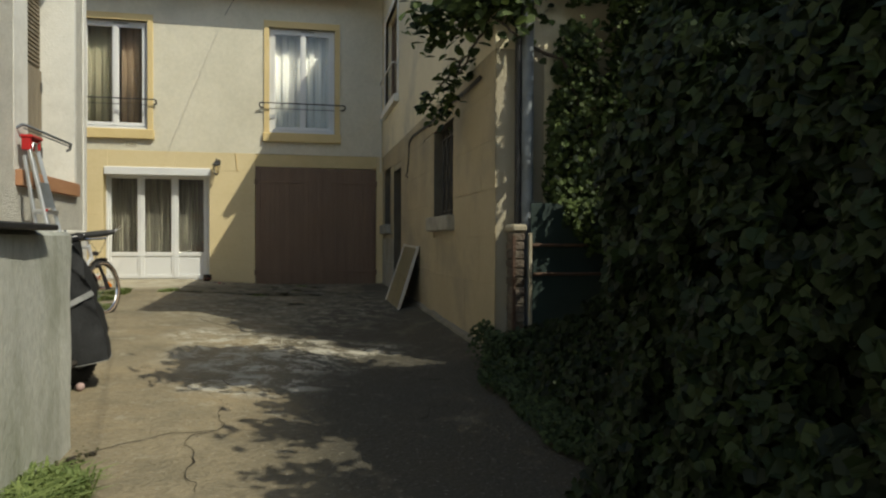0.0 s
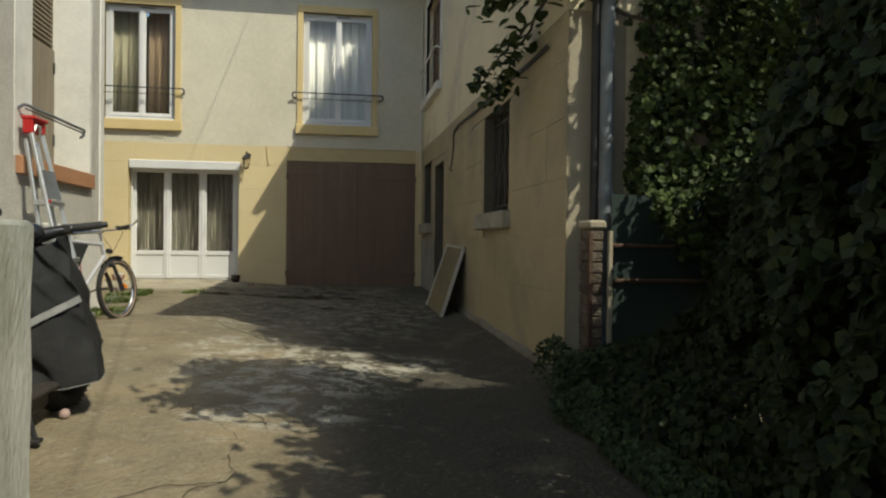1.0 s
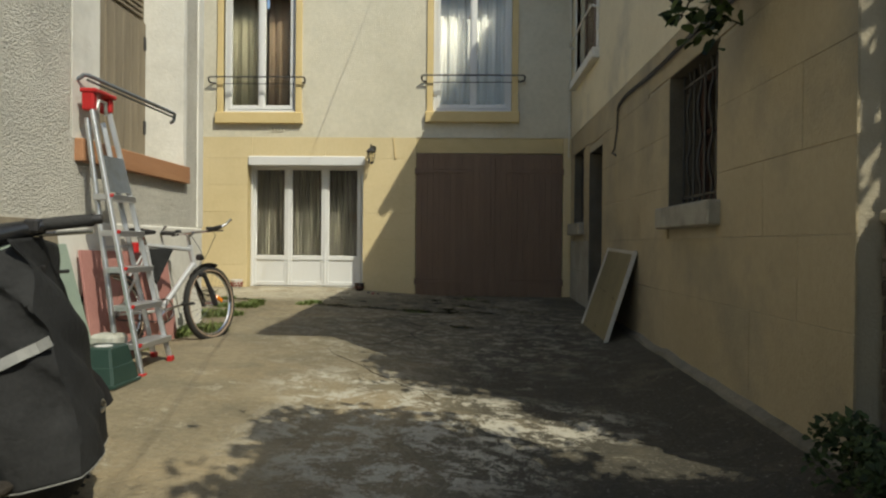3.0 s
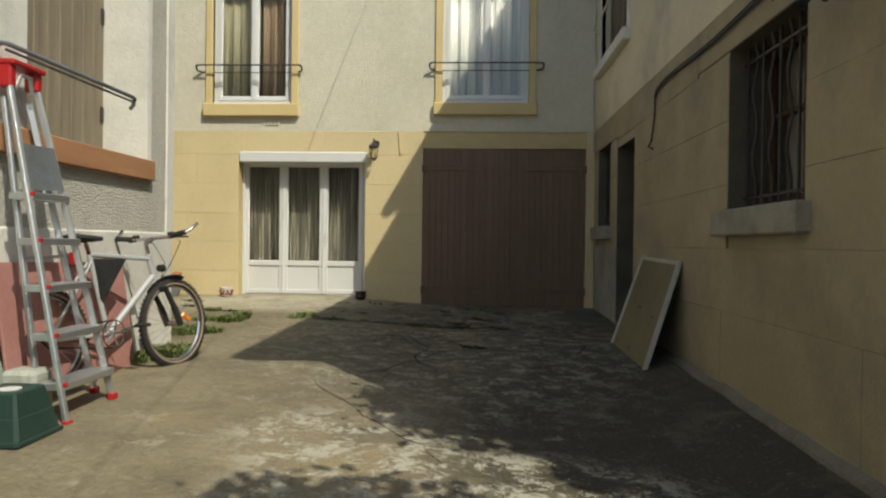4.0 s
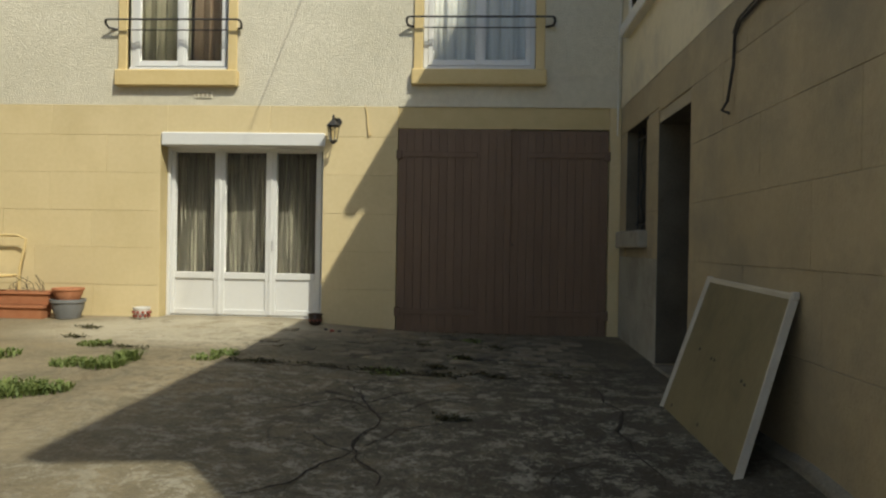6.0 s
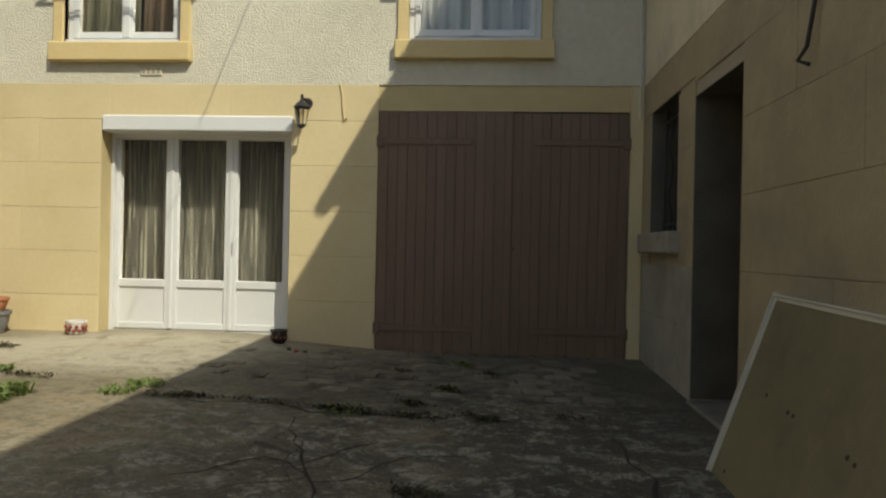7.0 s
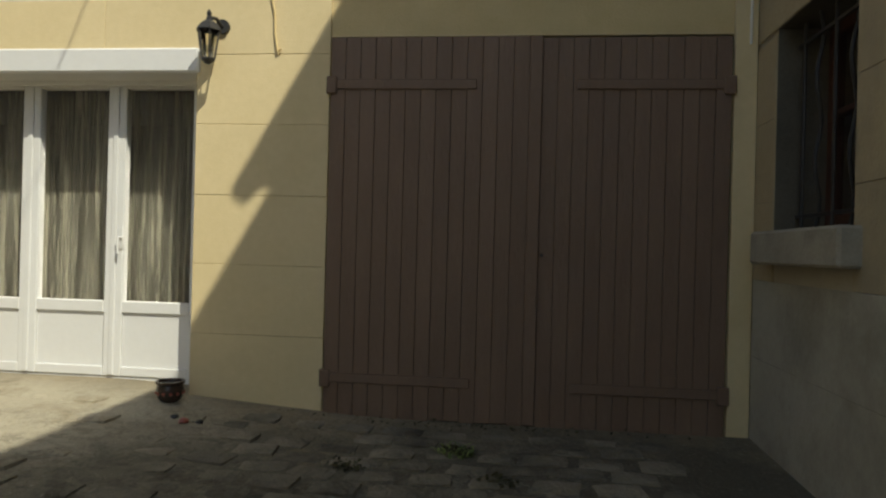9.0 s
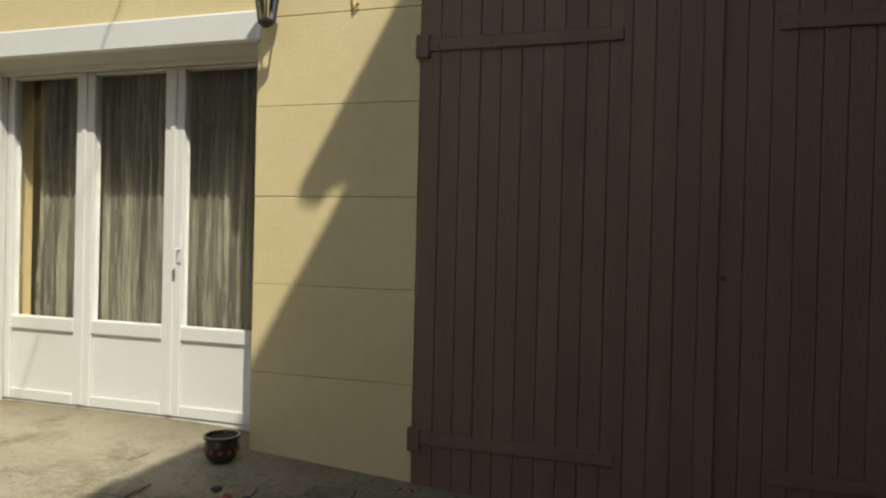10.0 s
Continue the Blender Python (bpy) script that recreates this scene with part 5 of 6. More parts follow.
        part("brake_cable", tubed([(s * 0.155, 0.40, 0.91), (s * 0.12, 0.50, 0.88), (s * 0.03, 0.50, 0.74), (0, 0.42, 0.62)], 0.003, 5), M["iron"], b)
        a = (s * 0.075, -0.06 + s * 0.165, 0.30 + s * 0.035)
        part("crank", tubed([(s * 0.05, -0.06, 0.30), a], 0.010, 6), M["chrome"], b)
        part("pedal", boxed(min(s * 0.08, s * 0.17), max(s * 0.08, s * 0.17), a[1] - 0.03, a[1] + 0.03, a[2] - 0.012, a[2] + 0.012, 0.006), M["rubber"], b)
    ring = tube(bmesh.new(), circle(0.085, 30, -0.06, 0.30, 0.05), 0.006, 6, closed=True)
    for k in range(5):
        a = 2 * math.pi * k / 5
        tube(ring, [(0.05, -0.06, 0.30), (0.05, -0.06 + 0.083 * math.cos(a), 0.30 + 0.083 * math.sin(a))], 0.006, 5)
    part("chainring", ring, M["chrome"], b)
    part("chain", tubed([(0.05, -0.06, 0.388), (0.05, -0.52, r + 0.04), (0.05, -0.56, r), (0.05, -0.52, r - 0.04), (0.05, -0.06, 0.212)], 0.005, 5), M["iron"], b)
    part("headlight", tubed([(0, 0.41, 0.70), (0, 0.45, 0.70)], 0.026, 10), M["iron"], b, "round black front lamp", True)
    part("tail_light", boxed(-0.025, 0.025, -0.30, -0.25, 0.74, 0.82, 0.01), M["red"], b, "red rear lamp")
    guard = tube(bmesh.new(), [(0, 0.52 + 0.326 * math.cos(radians(a)), r + 0.326 * math.sin(radians(a))) for a in range(70, 136, 8)], 0.02, 6, flat=0.3)
    part("mudguard", guard, M["iron"], b, "short black mudguard", True)
    bag = bmesh.new()
    v = [bag.verts.new(p) for x in (-0.022, 0.022) for p in ((x, -0.15, 0.775), (x, 0.10, 0.765), (x, -0.10, 0.50), (x, -0.115, 0.52))]
    for q in ((0, 1, 2, 3), (7, 6, 5, 4), (0, 4, 5, 1), (1, 5, 6, 2), (2, 6, 7, 3), (3, 7, 4, 0)):
        bag.faces.new([v[i] for i in q])
    part("frame_bag", bag, M["cover"], b, "dark cloth bag in the frame corner")
    if rack:
        k = bmesh.new()
        box(k, -0.06, 0.06, -0.72, -0.30, 0.69, 0.71, 0.006)
        for s in (-1, 1):
            tube(k, [(s * 0.055, -0.6, 0.69), (s * 0.06, -0.52, r)], 0.006, 6)
        part("rack", k, M["iron"], b, "black rear carrier")
        g = tube(bmesh.new(), [(0, -0.52 + 0.34 * math.cos(radians(a)), r + 0.34 * math.sin(radians(a))) for a in range(50, 201, 10)], 0.03, 6, flat=0.25)
        part("mudguard", g, M["iron"], b, "black rear mudguard", True)
    return b


bike = bicycle("silver mountain bike with black fork leaning by the wall")
bike.matrix_basis = pose(-2.235, 7.335, 0.165, 0, -5, -18)
bike2 = bicycle("old bicycle with a rear carrier parked behind the scooter", True)
bike2.matrix_basis = pose(-2.14, 5.02, ground_z(-2.1, 5.1), 0, 4, 176)


def step_ladder():
    l = thing("step_ladder", "aluminium step ladder with red feet leaning on the wall", "ladder", (-2.1, 6.6, 0.14))
    lerp = lambda a, b, t: Vector(a).lerp(Vector(b), t)
    FL, FR, TL, TR = (-1.97, 6.35, 0.13), (-2.0, 6.83, 0.165), (-2.41, 6.53, 1.90), (-2.41, 6.75, 1.90)
    BL, BR, CL, CR = (-2.17, 6.45, 0.15), (-2.17, 6.95, 0.17), (-2.45, 6.56, 1.80), (-2.45, 6.76, 1.80)

    def stile(a, b, w=0.022, d=0.034):
        bm = bmesh.new()
        a, b = Vector(a), Vector(b)
        q = (b - a).to_track_quat("Z", "Y")
        h = (b - a).length
        box(bm, -w / 2, w / 2, -d / 2, d / 2, 0, h, 0.003)
        box(bm, -w / 2 - 0.002, w / 2 + 0.002, -d / 2 + 0.007, d / 2 - 0.007, 0.03, h - 0.02)
        bmesh.ops.transform(bm, matrix=Matrix.Translation(a) @ q.to_matrix().to_4x4(), verts=bm.verts)
        return bm

    for a, b in ((FL, TL), (FR, TR), (BL, CL), (BR, CR)):
        s = part("stile", stile(a, b), M["alu"], l)
        f = bmesh.new()
        box(f, -0.018, 0.018, -0.026, 0.026, -0.004, 0.035, 0.005)
        bmesh.ops.translate(f, verts=f.verts, vec=a)
        part("foot", f, M["red"], s, "red plastic foot")
    for k, z in enumerate((0.335, 0.575, 0.815, 1.05, 1.285)):
        t = (z - 0.14) / 1.76
        a, b = lerp(FL, TL, t), lerp(FR, TR, t)
        st = part("step", boxed(a.x - 0.10, a.x + 0.03, a.y - 0.005, b.y + 0.005, z - 0.028, z + 0.010, 0.004), M["alu"], l, "ridged aluminium tread")
        for y in (a.y,):
            part("step_clip", boxed(a.x + 0.016, a.x + 0.033, y - 0.010, y + 0.012, z - 0.010, z + 0.012, 0.003), M["red"], st)
    for z in (0.30, 0.95):
        t = (z - 0.15) / 1.65
        part("rear_brace", tubed([lerp(BL, CL, t), lerp(BR, CR, t)], 0.009, 6), M["alu"], l)
    pl = bmesh.new()
    a, b, c, d = lerp(FL, TL, 0.665), lerp(FR, TR, 0.665), lerp(FR, TR, 0.80), lerp(FL, TL, 0.80)
    v = [pl.verts.new(p + Vector((o, 0, 0))) for o in (0.02, 0.005) for p in (a, b, c, d)]
    for q in ((0, 1, 2, 3), (7, 6, 5, 4), (0, 4, 5, 1), (1, 5, 6, 2), (2, 6, 7, 3), (3, 7, 4, 0)):
        pl.faces.new([v[i] for i in q])
    part("platform", pl, M["zinc"], l, "folded grey metal platform")
    cap = bmesh.new()
    box(cap, -2.47, -2.36, 6.50, 6.78, 1.955, 1.985, 0.008)
    box(cap, -2.46, -2.38, 6.505, 6.56, 1.84, 1.96, 0.01), box(cap, -2.46, -2.38, 6.725, 6.775, 1.86, 1.96, 0.01)
    part("top_cap", cap, M["red"], l, "red plastic top tray with holes")
    part("top_bow", tubed([(-2.40, 6.57, 1.84), (-2.39, 6.60, 1.92), (-2.39, 6.68, 1.92), (-2.40, 6.71, 1.84)], 0.012, 8), M["alu"], l, "", True)
    return l


step_ladder()


def scooter():
    g = ground_z(-1.45, 4.1)
    s = thing("motor_scooter", "black motor scooter under a black cloth leg cover", "scooter", (-1.5, 4.0, g))
    # leg cover
    bm = bmesh.new()
    nu, nv = 90, 60
    rows = []
    for j in range(nv + 1):
        v = j / nv
        row = []
        for i in range(nu + 1):
            u = i / nu
            if u < 0.8:
                q = u / 0.8
                x = (-1.80 + 0.48 * q) * (1 - v) + (-2.0 + 0.855 * q) * v
                y = (4.05 + 0.10 * q) * (1 - v) + (3.78 + 0.44 * q) * v
                y -= 0.13 * math.sin(math.pi * min(q * 1.05, 1)) * (0.35 + 0.65 * math.sin(math.pi * min(v + 0.15, 1)))
            else:
                q = (u - 0.8) / 0.2
                x = -1.32 * (1 - v) + -1.145 * v - 0.10 * q * q
                y = 4.15 * (1 - v) + 4.22 * v + 0.36 * q
            z = 0.955 - 0.19 * (1 - v) * max(0, 0.6 - u) * 1.5 - (0.66 + 0.05 * u) * v + 0.035 * v * math.sin(u * 7 + 0.6)
            z += 0.05 * (1 - v) * math.sin(u * 9)
            fold = u * 5 - v * 2.2
            w = noise.noise(Vector((x * 5 + z * 3, z * 2.6, 2))) * 0.05 + abs(noise.noise(Vector((fold * 1.5, v * 1.3, 4)))) * 0.085 * (1 - 0.35 * v) + noise.noise(Vector((x * 16, z * 11 + x * 6, 4))) * 0.018 - 0.02
            row.append(bm.verts.new((x + 0.3 * w, y + w, z)))
        rows.append(row)
    for a, b in zip(rows, rows[1:]):
        for i in range(nu):
            bm.faces.new((a[i], a[i + 1], b[i + 1], b[i]))
    cov = part("leg_cover", bm, M["cover"], s, "creased black weatherproof cloth", True)
    cov.modifiers.new("thick", "SOLIDIFY").thickness = 0.008
    hem = [Vector(r) for r in [(v.x, v.y - 0.004, v.z) for v in [q.co for q in [cov.data.vertices[k] for k in range((nu + 1) * nv, (nu + 1) * (nv + 1))]]]]
    part("hem", tubed([h + Vector((-1.5 + 1.5, 0, 0)) + Vector((-1.5, 4.0, g)) for h in hem], 0.003, 5), M["reflective"], cov, "pale piped edge")
    tp = bmesh.new()
    best = lambda x, z: min((p.co for p in cov.data.vertices), key=lambda c: (c.x - 1.5 - x) ** 2 + (c.z + g - z) ** 2 + (0.2 * max(c.y + 4.0 - 4.2, 0)) ** 2).y + 4.0 - 0.014
    last = None
    depth = [best(-1.43 + 0.20 * k / 6, 0.56 + 0.125 * k / 6) for k in range(7)]
    for k in range(25):
        q = k / 24
        i = min(int(q * 6), 5)
        y = depth[i] * (1 - (q * 6 - i)) + depth[i + 1] * (q * 6 - i) - 0.012
        x, z = -1.43 + 0.20 * q, 0.56 + 0.125 * q
        pair = (tp.verts.new((x + 0.008, y, z - 0.015)), tp.verts.new((x - 0.008, y, z + 0.015)))
        if last:
            tp.faces.new((last[0], pair[0], pair[1], last[1]))
        last = pair
    t = part("reflective_strip", tp, M["reflective"], cov, "grey reflective strip")
    t.modifiers.new("thick", "SOLIDIFY").thickness = 0.004
    # body
    body = bmesh.new()
    box(body, -1.80, -1.32, 4.20, 4.34, 0.30, 0.96, 0.05)
    part("front_shield", body, M["iron"], s)
    part("footboard", boxed(-1.72, -1.30, 3.10, 4.22, 0.235, 0.275, 0.015), M["soil"], s, "dusty ribbed footboard")
    part("under_body", boxed(-1.68, -1.38, 2.9, 4.2, 0.12, 0.235, 0.03), M["iron"], s)
    st = bmesh.new()
    tube(st, [(-1.42, 3.98, 0.23), (-1.34, 3.86, 0.12), (-1.29, 3.78, g + 0.012)], 0.013, 8)
    box(st, -1.31, -1.26, 3.745, 3.80, g - 0.002, g + 0.02, 0.006)
    part("side_stand", st, M["iron"], s)
    seat = bmesh.new()
    box(seat, -1.74, -1.38, 2.3, 3.25, 0.62, 0.78, 0.06)
    part("seat", seat, M["rubber"], s, "black padded seat")
    part("rear_body", boxed(-1.72, -1.40, 2.2, 3.2, 0.28, 0.62, 0.07), M["iron"], s)
    for y, nm in ((4.42, "front_wheel"), (2.45, "rear_wheel")):
        w = bmesh.new()
        z = g + 0.215
        c, q = math.cos(radians(24)), math.sin(radians(24))
        tube(w, [(0, 0.165 * math.cos(2 * math.pi * k / 36), 0.165 * math.sin(2 * math.pi * k / 36)) for k in range(36)], 0.055, 10, closed=True)
        tube(w, [(-0.03, 0, 0), (0.03, 0, 0)], 0.115, 16)
        for k in range(40):
            a = 2 * math.pi * k / 40
            for sx in (-1, 1):
                b2 = bmesh.new()
                box(b2, -0.018, 0.018, -0.006, 0.006, -0.003, 0.001)
                merge(w, b2, Matrix.Translation((sx * 0.022, 0.215 * math.cos(a + 0.05 * sx), 0.215 * math.sin(a + 0.05 * sx))) @ Matrix.Rotation(a - math.pi / 2, 4, "X"))
        bmesh.ops.transform(w, matrix=Matrix.Translation((-1.40 if y > 4 else -1.56, y, z)) @ Matrix.Rotation(radians(-14 if y > 4 else 0), 4, "Z"), verts=w.verts)
        part(nm, w, M["rubber"], s, "black treaded tyre", True)
    part("front_mudguard", tube(bmesh.new(), [(-1.40 + 0.06 * math.cos(radians(a)), 4.42 + 0.235 * math.cos(radians(a)), g + 0.215 + 0.245 * math.sin(radians(a))) for a in range(20, 161, 12)], 0.07, 8, flat=0.35), M["iron"], s, "", True)
    # handlebar
    bar = bmesh.new()
    tube(bar, [(-1.95, 4.02, 0.87), (-1.78, 4.08, 0.915)], 0.021, 12)
    tube(bar, [(-1.82, 4.07, 0.905), (-1.70, 4.11, 0.945), (-1.60, 4.15, 0.985)], 0.026, 12, r1=0.044)
    tube(bar, [(-1.46, 4.19, 0.995), (-1.38, 4.215, 1.018), (-1.30, 4.25, 1.04)], 0.042, 12, r1=0.024)
    part("handlebar", bar, M["gloss_black"], s, "glossy black handlebar cowling", True)
    for hx, hy, hz in ((-1.325, 4.235, 1.038), (-1.84, 4.06, 0.90)):
        part("switch_block", boxed(hx - 0.024, hx + 0.024, hy - 0.026, hy + 0.026, hz - 0.022, hz + 0.024, 0.008), M["iron"], s)
    part("bar_end", tubed([(-1.172, 4.30, 1.062), (-1.145, 4.31, 1.066)], 0.016, 10), M["iron"], s, "", True)
    part("grip", tubed([(-1.33, 4.24, 1.04), (-1.17, 4.30, 1.062)], 0.021, 12), M["rubber"], s, "black rubber grip", True)
    part("grip", tubed([(-1.95, 4.02, 0.87), (-2.09, 3.97, 0.83)], 0.021, 12), M["rubber"], s, "black rubber grip", True)
    pod = bmesh.new()
    bmesh.ops.create_uvsphere(pod, u_segments=18, v_segments=10, radius=0.075)
    bmesh.ops.transform(pod, matrix=Matrix.Translation((-1.50, 4.19, 1.01)) @ Matrix.Diagonal((1.35, 1.15, 0.8, 1)), verts=pod.verts)
    box(pod, -1.56, -1.44, 4.17, 4.26, 0.85, 1.0, 0.02)
    part("instrument_pod", pod, M["gloss_black"], s, "glossy black instrument housing", True)
    for sx, z in ((-1, 0.925), (1, 1.005)):
        part("brake_lever", tubed([(-1.5 + sx * 0.1, 4.25, z + 0.0), (-1.5 + sx * 0.2, 4.31, z + 0.012), (-1.5 + sx * 0.31, 4.34, z + 0.02 * sx)], 0.008, 6), M["chrome"], s)
    sig = bmesh.new()
    bmesh.ops.create_uvsphere(sig, u_segments=12, v_segments=8, radius=0.035)
    bmesh.ops.translate(sig, verts=sig.verts, vec=(-1.235, 4.44, 0.42))
    part("turn_signal", sig, M["chrome"], s, "chromed front turn signal", True)
    part("signal_stalk", tubed([(-1.33, 4.36, 0.40), (-1.25, 4.43, 0.415)], 0.016, 8), M["red"], s)
    return s


scooter()


def leaning_board():
    b = thing("leaning_board", "olive hardboard panel in a thin aluminium frame leaning on the wall", "board", (1.45, 9.0, 0.1))
    P = [Vector(p) for p in ((1.305, 8.36, 0.098), (1.315, 9.66, 0.122), (1.588, 9.62, 0.955), (1.588, 8.46, 0.932))]
    n = (P[1] - P[0]).cross(P[3] - P[0]).normalized()
    n = n if n.x < 0 else -n
    bm = bmesh.new()
    v = [bm.verts.new(p + o * n) for o in (-0.006, 0.006) for p in P]
    for q in ((0, 1, 2, 3), (7, 6, 5, 4), (0, 4, 5, 1), (1, 5, 6, 2), (2, 6, 7, 3), (3, 7, 4, 0)):
        bm.faces.new([v[i] for i in q])
    part("panel", bm, M["olive_board"], b)
    for a, c in ((0, 3), (3, 2), (2, 1)):
        way = (P[c] - P[a]).normalized()
        inner = n.cross(way)
        inner = inner if inner.dot(P[0] + P[1] + P[2] + P[3] - 4 * P[a]) > 0 else -inner
        rail = bmesh.new()
        for w, lo, hi in ((0.005, -0.016, 0.022), (0.024, 0.006, 0.010)):
            v = [rail.verts.new(p + u * inner + o * n) for o in (lo, hi) for p, u in ((P[a], -0.004), (P[c], -0.004), (P[c], w), (P[a], w))]
            for q in ((3, 2, 1, 0), (4, 5, 6, 7), (0, 1, 5, 4), (1, 2, 6, 5), (2, 3, 7, 6), (3, 0, 4, 7)):
                rail.faces.new([v[i] for i in q])
        part("frame_rail", rail, M["frame_alu"], b, "pale matt aluminium edge profile")
    for u, w in ((0.22, 0.52), (0.4, 0.5), (0.44, 0.5), (0.78, 0.47), (0.82, 0.46), (0.12, 0.08), (0.5, 0.1)):
        p = (P[1] * (1 - u) + P[0] * u) * (1 - w) + (P[2] * (1 - u) + P[3] * u) * w
        part("hole", tubed([p + 0.005 * n, p + 0.008 * n], 0.009, 8), M["iron"], b)
    for k in (2, 3):
        part("corner_cap", boxed(P[k].x - 0.02, P[k].x + 0.012, P[k].y - 0.016, P[k].y + 0.016, P[k].z - 0.02, P[k].z + 0.015, 0.004), M["frame_alu"], b)
    return b


leaning_board()


def slab(name, P, t, material, label, category):
    """A flat sheet with the corners P and thickness t."""
    P = [Vector(p) for p in P]
    n = (P[1] - P[0]).cross(P[3] - P[0]).normalized() * t
    bm = bmesh.new()
    v = [bm.verts.new(p + o) for o in (Vector(), n) for p in P]
    for q in ((0, 1, 2, 3), (7, 6, 5, 4), (0, 4, 5, 1), (1, 5, 6, 2), (2, 6, 7, 3), (3, 7, 4, 0)):
        bm.faces.new([v[i] for i in q])
    bmesh.ops.bevel(bm, geom=bm.edges[:], offset=min(0.003, t / 3), segments=1, affect="EDGES")
    return tagged(part(name, bm, material), label, category)


slab("pink_board", ((-2.37, 6.50, 0.15), (-2.37, 7.80, 0.185), (-2.475, 7.80, 0.90), (-2.475, 6.50, 0.93)), 0.018, M["pink"], "faded pink wooden board leaning on the plinth", "board")
slab("green_panel", ((-2.28, 5.62, 0.13), (-2.28, 6.42, 0.135), (-2.46, 6.33, 0.97), (-2.46, 5.62, 0.97)), 0.012, M["green_sheet"], "pale green glass sheet leaning on the wall", "panel")
slab("grey_panel", ((-2.36, 5.35, 0.12), (-2.36, 6.30, 0.13), (-2.488, 6.26, 1.12), (-2.488, 5.35, 1.12)), 0.012, M["shutter_wood"], "grey-green weathered sheet leaning behind the glass", "panel")


def crate():
    c = thing("plastic_planter", "upturned dark green plastic planter beside the ladder", "planter", (-2.06, 6.2, 0.1))
    bm = bmesh.new()
    z0 = ground_z(-2.06, 6.2)
    prof = [(0.175, 0.0), (0.175, 0.015), (0.16, 0.018), (0.14, 0.11), (0.136, 0.114), (0.112, 0.215), (0.10, 0.224)]
    rings = [[bm.verts.new((-2.09 + sx * r * 0.9, 6.10 + sy * r, z0 + h)) for sx, sy in ((-1, -0.9), (-0.9, -1), (0.9, -1), (1, -0.9), (1, 0.9), (0.9, 1), (-0.9, 1), (-1, 0.9))] for r, h in prof]
    for a, b in zip(rings, rings[1:]):
        for j in range(8):
            bm.faces.new((a[j], a[(j + 1) % 8], b[(j + 1) % 8], b[j]))
    bm.faces.new(rings[-1]), bm.faces.new(rings[0][::-1])
    part("tub", bm, M["green_plastic"], c)
    lathe(p := bmesh.new(), [(0.05, 0.0), (0.05, 0.003), (0.02, 0.004)], (-2.07, 6.07, z0 + 0.224), 16)
    part("drain_plate", p, M["white"], c, "white patch on the base")
    return c


crate()
stone = bmesh.new()
box(stone, -2.32, -2.14, 6.35, 6.52, 0.12, 0.40, 0.02)
tagged(part("cement_block", stone, M["cement"]), "small grey cement block by the ladder", "block")


def pot(name, x, y, r, h, material, label, category="flower pot", soil=True, bulge=False):
    z = ground_z(x, y) + 0.004
    p = thing(name, label, category, (x, y, z))
    profile = [(r * 0.58, 0), (r * 0.84, h * 0.16), (r * 0.99, h * 0.45), (r * 0.97, h * 0.68), (r * 0.90, h * 0.82), (r * 1.04, h * 0.88), (r * 1.05, h), (r * 0.92, h), (r * 0.86, h * 0.86), (r * 0.5, h * 0.84)] if bulge else [(r * 0.70, 0), (r * 0.92, h * 0.55), (r * 0.96, h * 0.8), (r * 1.04, h * 0.84), (r * 1.04, h), (r * 0.94, h), (r * 0.9, h * 0.86), (r * 0.5, h * 0.84)]
    lathe(b := bmesh.new(), profile, (x, y, z), 24)
    part("body", b, material, p, "", True)
    if soil:
        lathe(q := bmesh.new(), [(r * 0.88, h * 0.84), (r * 0.86, h * 0.88), (r * 0.3, h * 0.9)], (x, y, z), 18)
        part("soil", q, M["soil"], p)
    return p


fp = pot("flower_pot", -3.385, 12.37, 0.085, 0.12, M["glaze_white"], "small red and white patterned pot on the paving")
zf = ground_z(-3.385, 12.37)
for k in range(10):
    a = 2 * math.pi * k / 10
    for lv, hz in enumerate((0.035, 0.072)):
        c = Vector((-3.385 + (0.074 + 0.008 * lv) * math.cos(a + 0.3 * lv), 12.37 + (0.074 + 0.008 * lv) * math.sin(a + 0.3 * lv), zf + hz))
        d = bmesh.new()
        bmesh.ops.create_icosphere(d, subdivisions=1, radius=0.019)
        bmesh.ops.transform(d, matrix=Matrix.Translation(c), verts=d.verts)
        part("petal_dot", d, M["glaze_red"], fp, "red glazed motif")
dp = pot("glazed_pot", -1.535, 12.36, 0.075, 0.115, M["glaze"], "small dark glazed pot by the french window", bulge=True)
zd = ground_z(-1.535, 12.36)
for k in range(12):
    a = 2 * math.pi * k / 12
    d = bmesh.new()
    bmesh.ops.create_icosphere(d, subdivisions=1, radius=0.012)
    bmesh.ops.transform(d, matrix=Matrix.Translation((-1.535 + 0.070 * math.cos(a), 12.36 + 0.070 * math.sin(a), zd + 0.055)), verts=d.verts)
    part("motif", d, M["glaze_red"], dp, "reddish glazed motif")
pot("bucket", -4.13, 12.28, 0.165, 0.20, M["grey_plastic"], "grey plastic tub by the yellow wall", "tub", False)
tp = pot("terracotta_pot", -4.13, 12.28, 0.15, 0.13, M["terracotta"], "round terracotta pot standing on the grey tub")
tp.location.z += 0.185


